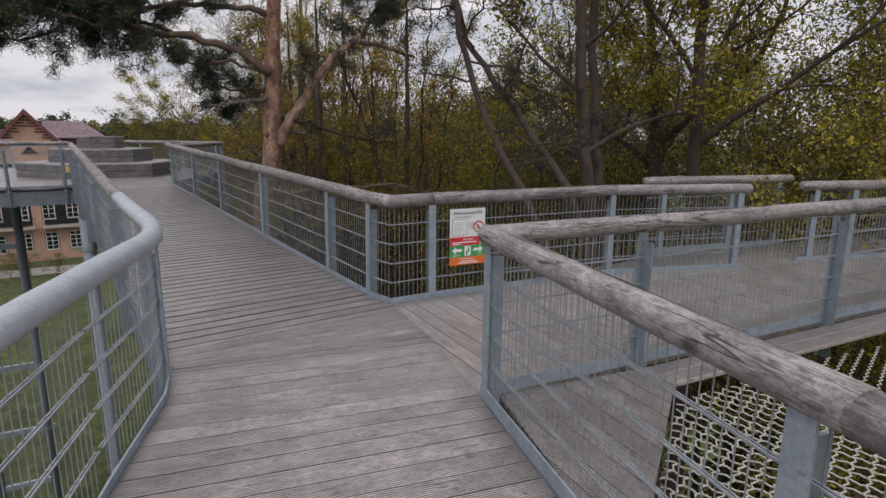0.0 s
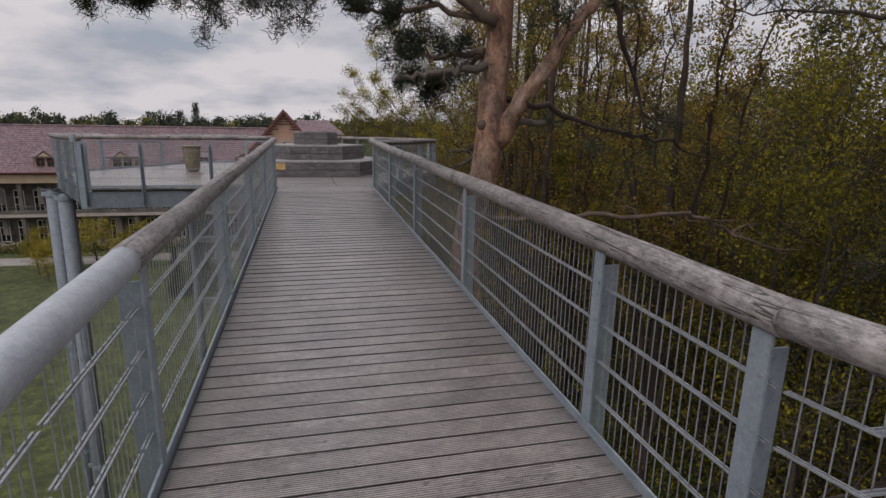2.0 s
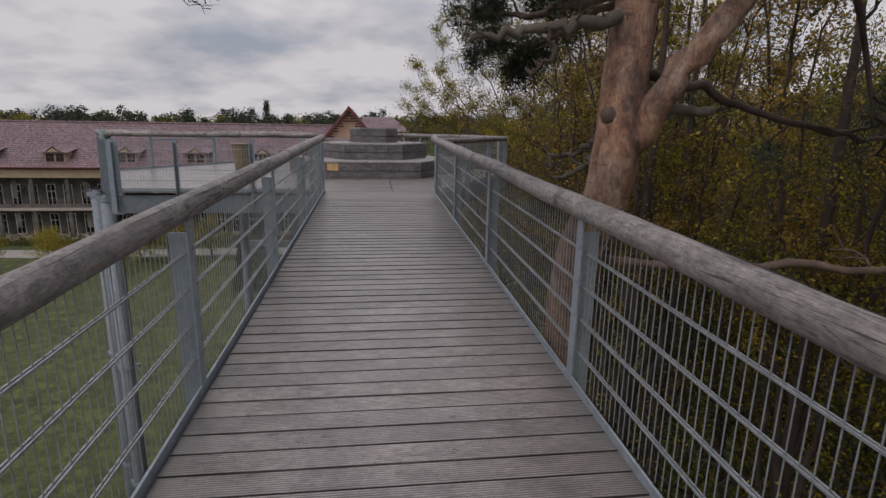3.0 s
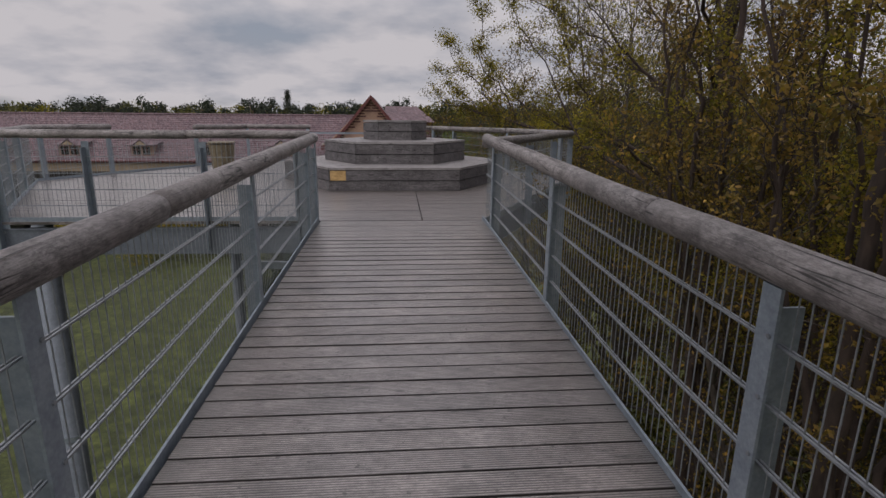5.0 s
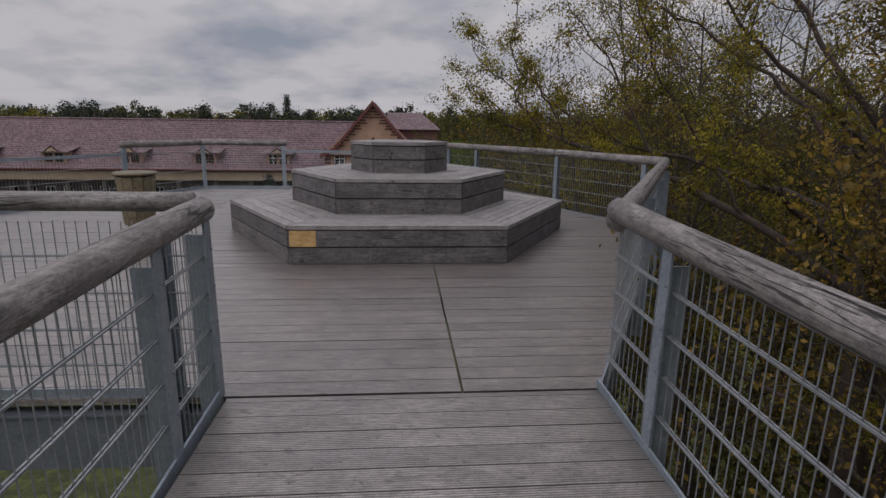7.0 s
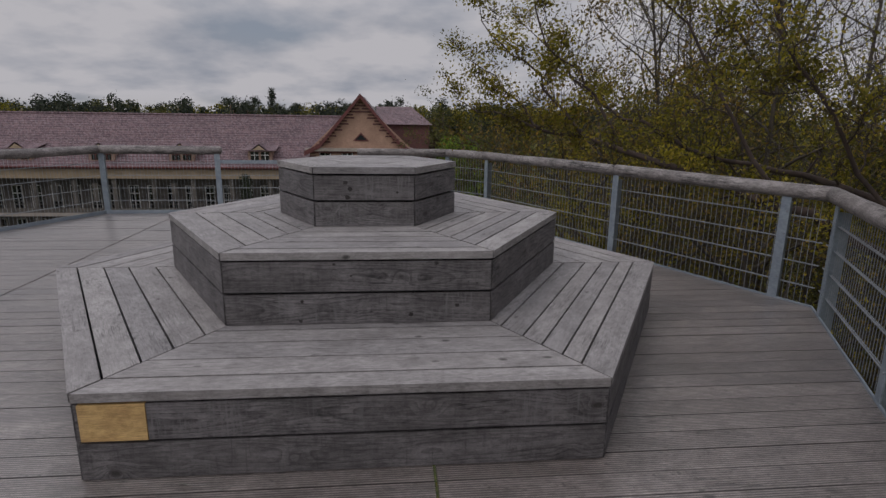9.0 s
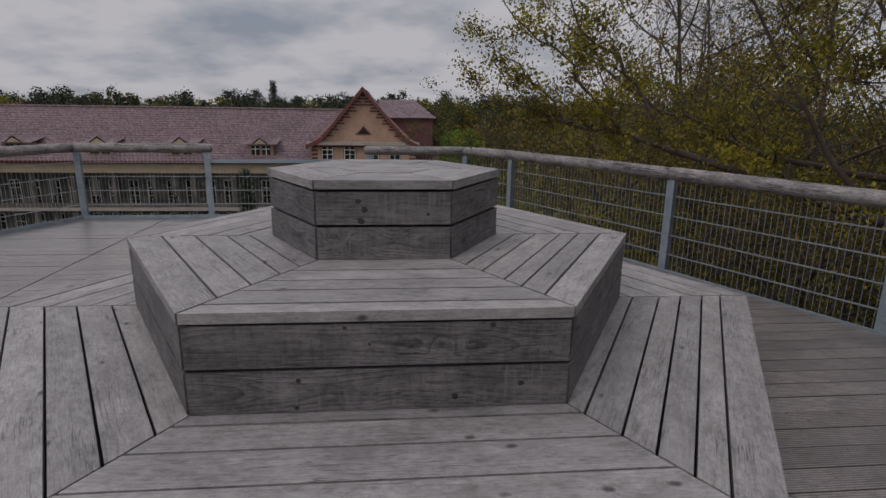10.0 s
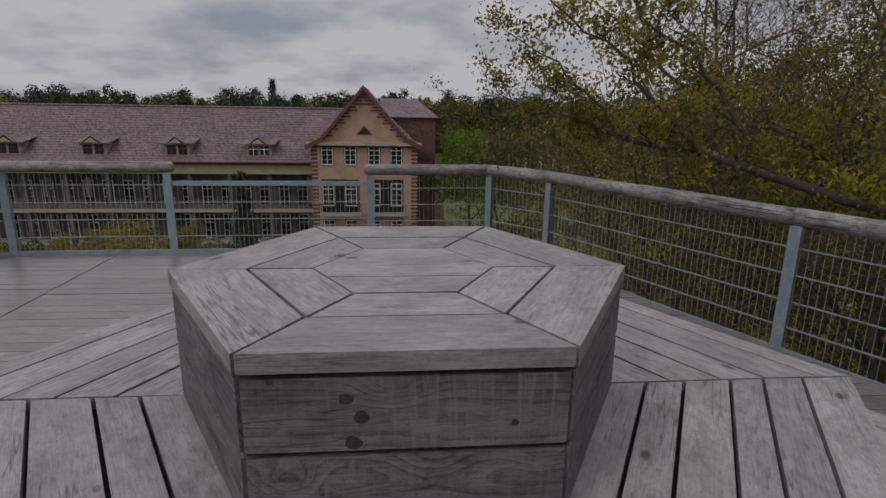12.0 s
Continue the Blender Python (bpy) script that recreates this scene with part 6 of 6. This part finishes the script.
    bush = broadleaf("bush", 35, 5.6, 0.06, 0.12, 2.4, 0.075, 16, M_LEAFG, "fresh green bush on the forest floor", 13, clump=0.26, kids=(2, 4))
    bush.location = (5.6, 8.4, -13)
    plant(bush, [(6.6, 10.6, 1.1), (5.2, 12.6, 0.9), (7.2, 7.4, 1.2), (8.4, 11.6, 1.0), (4.9, 15.2, 0.9), (6.2, 5.6, 1.0), (8.8, 8.6, 1.2), (5.4, 18.6, 1.0), (7.0, 14.0, 1.1), (9.6, 14.8, 1.1)], R)
    # fresh green tree beside the building, hedge plants on the lawn
    lime = broadleaf("lime_tree", 41, 11.5, 0.2, 0.22, 3.6, 0.16, 60, M_LEAFG, "fresh green tree beside the building", 15, clump=0.45)
    lime.location = (10.6, 80, -13)

    # the far wood
    rng = np.random.default_rng(77)
    a, b, c = [], [], []
    for i in range(560):
        if i < 170:
            x, y, h = R.uniform(14, 80), R.uniform(50, 120), R.uniform(12.0, 15.2)
        else:
            x, y, h = R.uniform(-160, 75), R.uniform(110, 132), R.uniform(14.6, 16.0)
        if x < 22 and y < 98 and not (x > 15 and y < 70):
            continue
        (a if R.random() < 0.85 else b).append((x, y, h))
    for i in range(400):
        c.append((R.uniform(-150, 60), R.uniform(108, 130), 15.2 + 2.1 * R.random() ** 1.6))
    crown = lambda z: 0.27 * math.sin(math.pi * min(1.0, (z - 0.1) / 0.95)) ** 0.7 if z > 0.1 else 0.05
    far_wood("far_wood", "olive spring trees of the far wood behind the building", a, M_LEAFD, rng, 30, 12, 0.55, 0.29, crown, M_BARK)
    far_wood("far_wood", "yellow-green spring trees in the far wood", b, M_LEAF, rng, 30, 16, 0.55, 0.26, crown, M_BARK)
    far_wood("far_pines", "dark pines that stand above the far wood", c, M_NEEDLE, rng, 26, 16, 0.36, 0.22, lambda z: 0.17 * max(0.12, 1.0 - abs(z - 0.83) * 5.0), M_PINEBARK, 0.7)
    sp = thing("far_spruce", "pointed spruce above the far treeline", "tree", (-18.3, 118, -13), "trees of the wood")
    part("trunk", MB().tube([(0, 0, 0), (0, 0, 23)], [0.25, 0.03], 8, False), M_BARK, sp, smooth=True)
    cs = []
    for j in range(90):
        z = 4 + 19.5 * (j / 90) ** 0.8
        an = j * 2.4
        q = (24 - z) * 0.16 * rng.uniform(0.5, 1.1)
        cs.append((math.cos(an) * q, math.sin(an) * q, z))
    v, f = leaf_cloud(cs, 60, 0.3, 0.16, rng)
    part("crown", cloud_mesh("crown", v, f, M_NEEDLE), None, sp)
    sp.scale = (0.8, 0.8, 0.8)
    # dark conifers and low bushes on the lawn before the building
    cf = thing("conifer", "dense dark conifer on the lawn before the building", "tree", (-7.6, 55.4, -13), "conifers on the lawn")
    part("trunk", MB().tube([(0, 0, 0), (0.05, 0, 5), (0, 0, 10.4)], [0.16, 0.1, 0.02], 8, False), M_BARK, cf, smooth=True)
    cs = []
    for j in range(420):
        z = 0.5 + 9.9 * (j / 420) ** 1.25
        an, q = j * 2.4, (10.6 - z) * 0.17 * rng.uniform(0.35, 1.12)
        cs.append((math.cos(an) * q, math.sin(an) * q, z - 0.25 * q))
    v, f = leaf_cloud(cs, 34, 0.15, 0.075, rng, 0.3)
    part("crown", cloud_mesh("crown", v, f, M_NEEDLE), None, cf)
    ob = copy_thing(cf, pose(-9.6, 54.3, -13, 0, 0, 70))
    ob.scale = (0.55, 0.55, 0.42)
    tagged(ob, "small dark conifer on the lawn beside a taller one")
    for x, y, sc in ((-7.2, 70.2, 0.4), (-5.2, 69.4, 0.46), (-3.7, 68.7, 0.42), (-2.0, 67.9, 0.48), (0.1, 67.1, 0.4), (-15.5, 73.0, 0.3), (-18.4, 73.4, 0.34)):
        ob = copy_thing(shrub, pose(x, y, -13, 0, 0, R.uniform(0, 360)))
        ob.scale = (sc * 1.15, sc * 1.15, sc)
        tagged(ob, "low leafy bush on the lawn before the building")
    lawn_tree = broadleaf("lawn_tree", 61, 7.0, 0.1, 0.18, 2.4, 0.1, 30, M_LEAFO, "small olive green tree on the lawn", 15, clump=0.34, kids=(2, 4))
    lawn_tree.location, lawn_tree.scale = (-19.5, 66.0, -13), (1.2, 1.2, 0.66)
    plant(lawn_tree, [(-15.5, 67.0, 0.6, 1.5), (-23.0, 67.0, 0.6, 1.4), (-24, 64, 0.6), (-31, 66.5, 0.5), (-28, 60, 0.62), (-35, 62, 0.7), (-22, 61, 0.55), (-40, 64, 0.6)], R)
    # clipped hedge along the foot of the building
    rg = np.random.default_rng(4)
    n = 5200
    cs = np.stack([rg.uniform(-78, -6.2, n), rg.uniform(74.6, 76.6, n), -12.9 + rg.uniform(0, 1.15, n) * (0.75 + 0.35 * np.sin(rg.uniform(0, 6.28, n)))], 1)
    v, f = leaf_cloud(cs, 3, 0.1, 0.13, rg)
    hd = new("hedge", cloud_mesh("hedge", v, f, M_LEAFD))
    tagged(hd, "low dark green hedge along the foot of the building", "hedge", kind="stuff")


trees()


# ---- the pine beside the walkway ----
def old_pine():
    rng = np.random.default_rng(9)
    th = thing("pine_tree", "old pine with orange bark and crooked limbs close to the railing", "tree", (3.95, 10.3, -13))
    base = Vector((3.95, 10.3, -13))
    L = lambda pts: [Vector(p) - base for p in pts]
    part("trunk", MB().tube(L([(3.95, 10.3, -13), (3.9, 10.1, -6), (3.5, 9.75, -0.6), (3.42, 9.55, 0.0), (3.41, 9.35, 0.4), (3.46, 9.1, 0.79), (3.5, 9.1, 1.15), (3.53, 9.13, 1.55), (3.56, 9.12, 1.9), (3.56, 9.05, 2.5), (3.6, 8.95, 3.4), (3.5, 9.1, 5.5), (3.6, 9.2, 8.0)]),
                            [0.26, 0.21, 0.15, 0.142, 0.138, 0.135, 0.136, 0.122, 0.115, 0.1, 0.096, 0.075, 0.02], 18, False, 0.12), M_PINEBARK, th, smooth=True)

    def limb(pts, r0, r1, tuft=True, mat=None, n=8, twigs=10, size=0.9, needles=60, start=0.35, root=1.0):
        p = L(pts)
        k = len(p)
        # finer course with kinks
        fine = []
        for i in range(k - 1):
            for j in range(4):
                q = p[i].lerp(p[i + 1], j / 4)
                if 0 < len(fine):
                    q = q + Vector((rng.normal(0, 0.015), rng.normal(0, 0.015), rng.normal(0, 0.018)))
                fine.append(q)
        fine.append(p[-1])
        m = len(fine)
        mb = MB().tube(fine, [(r0 + (r1 - r0) * i / (m - 1)) * min(1.0, root + (1.0 - root) * i / 8) for i in range(m)], n, True, 0.1)
        tips = []
        for t in range(twigs):
            f = start + (1 - start) * (t + rng.uniform(0, 1)) / twigs
            i = min(int(f * (m - 1)), m - 2)
            q = fine[i]
            d = (fine[min(i + 2, m - 1)] - fine[max(i - 1, 0)]).normalized() * 0.5 + Vector((rng.normal(), rng.normal(), rng.normal() * 0.7 - 0.05)).normalized()
            grow(mb, tips, q, d, size * rng.uniform(0.5, 1.0), 0.014, 1, rng, 5, 0.02, 0.3, (2, 4))
        part("limb", mb, mat or M_LIMB, th, smooth=True)
        if tuft:
            v, f = needle_tufts(tips, needles, rng)
            part("needles", cloud_mesh("needles", v, f, M_NEEDLE), None, th, "dark green needle tufts")

    # long limb over the walkway to the left
    limb([(3.5, 9.0, 2.12), (3.1, 9.1, 2.38), (2.5, 9.2, 2.52), (1.9, 9.5, 2.62), (1.2, 10.1, 2.76), (0.5, 10.6, 2.88), (-0.6, 11.0, 2.85)], 0.062, 0.018, twigs=38, size=0.66, start=0.42, needles=75)
    limb([(3.52, 9.02, 2.9), (3.0, 9.15, 2.98), (2.4, 9.3, 3.0), (1.8, 9.6, 2.8), (1.3, 9.8, 2.85), (0.6, 10.0, 3.0)], 0.045, 0.014, twigs=30, size=0.6, start=0.3, needles=75)
    limb([(2.5, 9.2, 2.52), (2.0, 9.9, 2.8), (1.3, 10.6, 3.15), (0.4, 11.2, 3.3)], 0.03, 0.01, twigs=26, size=0.6, start=0.3, needles=75)
    limb([(1.9, 9.5, 2.56), (1.3, 9.7, 2.7), (0.7, 9.9, 2.85), (0.0, 10.2, 2.9)], 0.026, 0.01, twigs=20, size=0.6, needles=75)
    limb([(1.2, 10.1, 2.7), (0.7, 10.3, 2.45), (0.2, 10.4, 2.5), (-0.3, 10.5, 2.5)], 0.02, 0.008, twigs=14, size=0.42, needles=75, start=0.5)
    # strong fork to the right
    limb([(3.47, 9.14, 0.7), (3.51, 9.1, 0.96), (3.6, 9.0, 1.2), (3.7, 8.9, 1.42), (3.85, 8.82, 1.68), (4.04, 8.78, 2.0), (4.38, 8.85, 2.38), (5.0, 9.2, 2.72), (5.6, 9.5, 2.75), (6.2, 9.4, 2.6)], 0.098, 0.03, twigs=8, size=0.7, start=0.55, mat=M_PINEBARK, n=14, root=0.5)
    limb([(5.0, 9.2, 2.72), (5.5, 9.6, 3.2), (6.0, 9.9, 3.9)], 0.04, 0.015, twigs=16, size=0.7, needles=80)
    # broken stubs at the fork
    limb([(3.58, 9.08, 1.2), (3.8, 9.0, 1.28), (3.98, 8.97, 1.27)], 0.036, 0.026, tuft=False, twigs=0, mat=M_TWIG)
    limb([(3.49, 9.1, 1.21), (3.385, 9.02, 1.25)], 0.06, 0.044, tuft=False, twigs=0, mat=M_LIMB, n=12)
    # dead grey limbs low behind the trunk
    limb([(3.5, 9.25, 1.1), (3.595, 9.7, 1.065), (3.516, 9.7, 1.015), (3.399, 9.7, 1.005), (3.27, 9.7, 0.992)], 0.026, 0.013, tuft=False, twigs=3, size=0.22, mat=M_TWIG)
    limb([(3.46, 9.3, 0.99), (3.51, 9.5, 0.95), (3.44, 9.52, 0.89), (3.31, 9.55, 0.84)], 0.028, 0.015, tuft=False, twigs=2, size=0.2, mat=M_TWIG)
    # needles that hang behind the trunk
    limb([(3.56, 9.15, 1.95), (3.45, 9.6, 1.82), (3.15, 10.0, 1.72), (2.85, 10.2, 1.72)], 0.03, 0.01, twigs=7, size=0.36, needles=50, start=0.5)
    # thin hanging limbs on the right
    limb([(3.56, 9.15, 1.5), (4.27, 9.6, 1.45), (4.64, 9.6, 1.33), (5.26, 9.6, 1.14), (6.0, 9.9, 1.1), (7.0, 11.0, 0.95)], 0.035, 0.012, tuft=True, twigs=7, size=0.6, needles=20, mat=M_DARKBARK)
    limb([(4.5, 8.93, 2.48), (4.75, 9.0, 1.95), (5.0, 9.1, 1.6), (5.1, 9.1, 1.2)], 0.03, 0.01, tuft=False, twigs=5, size=0.4, mat=M_DARKBARK)
    # stubs and dead limbs on the left of the trunk
    limb([(3.5, 9.1, 1.76), (3.36, 9.05, 1.73), (3.18, 9.05, 1.7), (3.02, 9.05, 1.69), (2.8, 9.05, 1.655), (2.62, 9.05, 1.6)], 0.045, 0.018, tuft=False, twigs=2, size=0.2, mat=M_TWIG)
    limb([(3.02, 9.05, 1.69), (3.07, 9.0, 1.55), (2.96, 9.0, 1.46), (2.94, 9.0, 1.385)], 0.016, 0.006, tuft=False, twigs=2, size=0.12, mat=M_DARKBARK)
    limb([(3.5, 9.05, 2.1), (3.0, 9.2, 2.25), (2.5, 9.3, 2.18), (2.2, 9.4, 2.22)], 0.03, 0.012, twigs=9, size=0.4, needles=60)
    limb([(3.45, 9.2, 1.9), (3.3, 9.7, 1.9), (3.1, 10.3, 1.95), (2.9, 10.8, 2.05)], 0.035, 0.012, twigs=9, size=0.42, needles=60)
    limb([(3.44, 9.4, 0.35), (4.25, 8.75, 0.43), (4.78, 8.6, 0.45), (5.29, 8.6, 0.47), (5.5, 8.6, 0.39), (5.93, 8.6, 0.2), (6.6, 8.7, 0.0)], 0.027, 0.01, tuft=False, twigs=10, size=0.5, mat=M_LIMB)
    # the crown overhead
    for a, z in ((0.3, 3.2), (1.7, 3.6), (2.9, 4.0), (4.1, 4.4), (5.2, 3.9), (0.9, 5.0), (3.4, 5.4), (5.6, 5.8), (2.2, 6.4)):
        d = Vector((math.cos(a), math.sin(a), 0))
        limb([(3.55, 9.05, z), (3.55 + d.x * 1.0, 9.05 + d.y * 1.0, z + 0.35), (3.55 + d.x * 2.2, 9.05 + d.y * 2.2, z + 0.45), (3.55 + d.x * 3.0, 9.05 + d.y * 3.0, z + 0.3)], 0.06, 0.015, twigs=15, size=0.8, needles=60)


old_pine()

# ---- floor boards ----
deck = thing("walkway_floor", "grey grooved larch boards of the climbing walkway", "floor", (0, 0, 0), kind="structure")
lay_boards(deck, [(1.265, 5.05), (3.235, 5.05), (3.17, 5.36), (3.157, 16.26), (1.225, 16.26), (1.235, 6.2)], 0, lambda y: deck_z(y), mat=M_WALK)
turn_floor = thing("junction_floor", "grey grooved boards where the walkway turns", "floor", (0, 0, 0), kind="structure")
FAN = 8
for k in range(FAN):
    # each board of the turn is a little narrower at its left end
    y0, y1 = 4.655 + 0.395 * k / FAN, 4.655 + 0.395 * (k + 1) / FAN - GAP * 0.6
    r0, r1 = 4.0 + 1.05 * k / FAN, 4.0 + 1.05 * (k + 1) / FAN - GAP
    q = [(1.05, y0), (3.3, r0), (3.3, r1), (1.05, y1)]
    q = clip_poly(q, 1, 0, 3.245)
    q = clip_poly(q, 1.9, -0.39, 1.9 * 3.23 - 0.39 * 5.08)
    q = clip_poly(q, -1, 0, -1.235)
    cx, cy = sum(p[0] for p in q) / len(q), sum(p[1] for p in q) / len(q)
    ang = math.degrees(math.atan2((r0 + r1 - y0 - y1) / 2, 2.25))
    c, s = math.cos(radians(-ang)), math.sin(radians(-ang))
    loc = [((x - cx) * c - (y - cy) * s, (x - cx) * s + (y - cy) * c) for x, y in q]
    part("board", MB().prism(loc, -THICK, 0), M_WALK, deck, at=pose(cx, cy, deck_z(cy) + random.uniform(-0.0012, 0.0012), 0, 0, ang))
LEG = [(LEG_L1[0] + 0.03, LEG_L1[1]), (LEG_R1[0] - 0.02, LEG_R1[1]), (2.725, 3.16), (3.02, 4.075), (1.24, 4.595), (1.15, 4.18), (0.81, 3.42), (0.37, 2.3), (-0.97, -1.7)]
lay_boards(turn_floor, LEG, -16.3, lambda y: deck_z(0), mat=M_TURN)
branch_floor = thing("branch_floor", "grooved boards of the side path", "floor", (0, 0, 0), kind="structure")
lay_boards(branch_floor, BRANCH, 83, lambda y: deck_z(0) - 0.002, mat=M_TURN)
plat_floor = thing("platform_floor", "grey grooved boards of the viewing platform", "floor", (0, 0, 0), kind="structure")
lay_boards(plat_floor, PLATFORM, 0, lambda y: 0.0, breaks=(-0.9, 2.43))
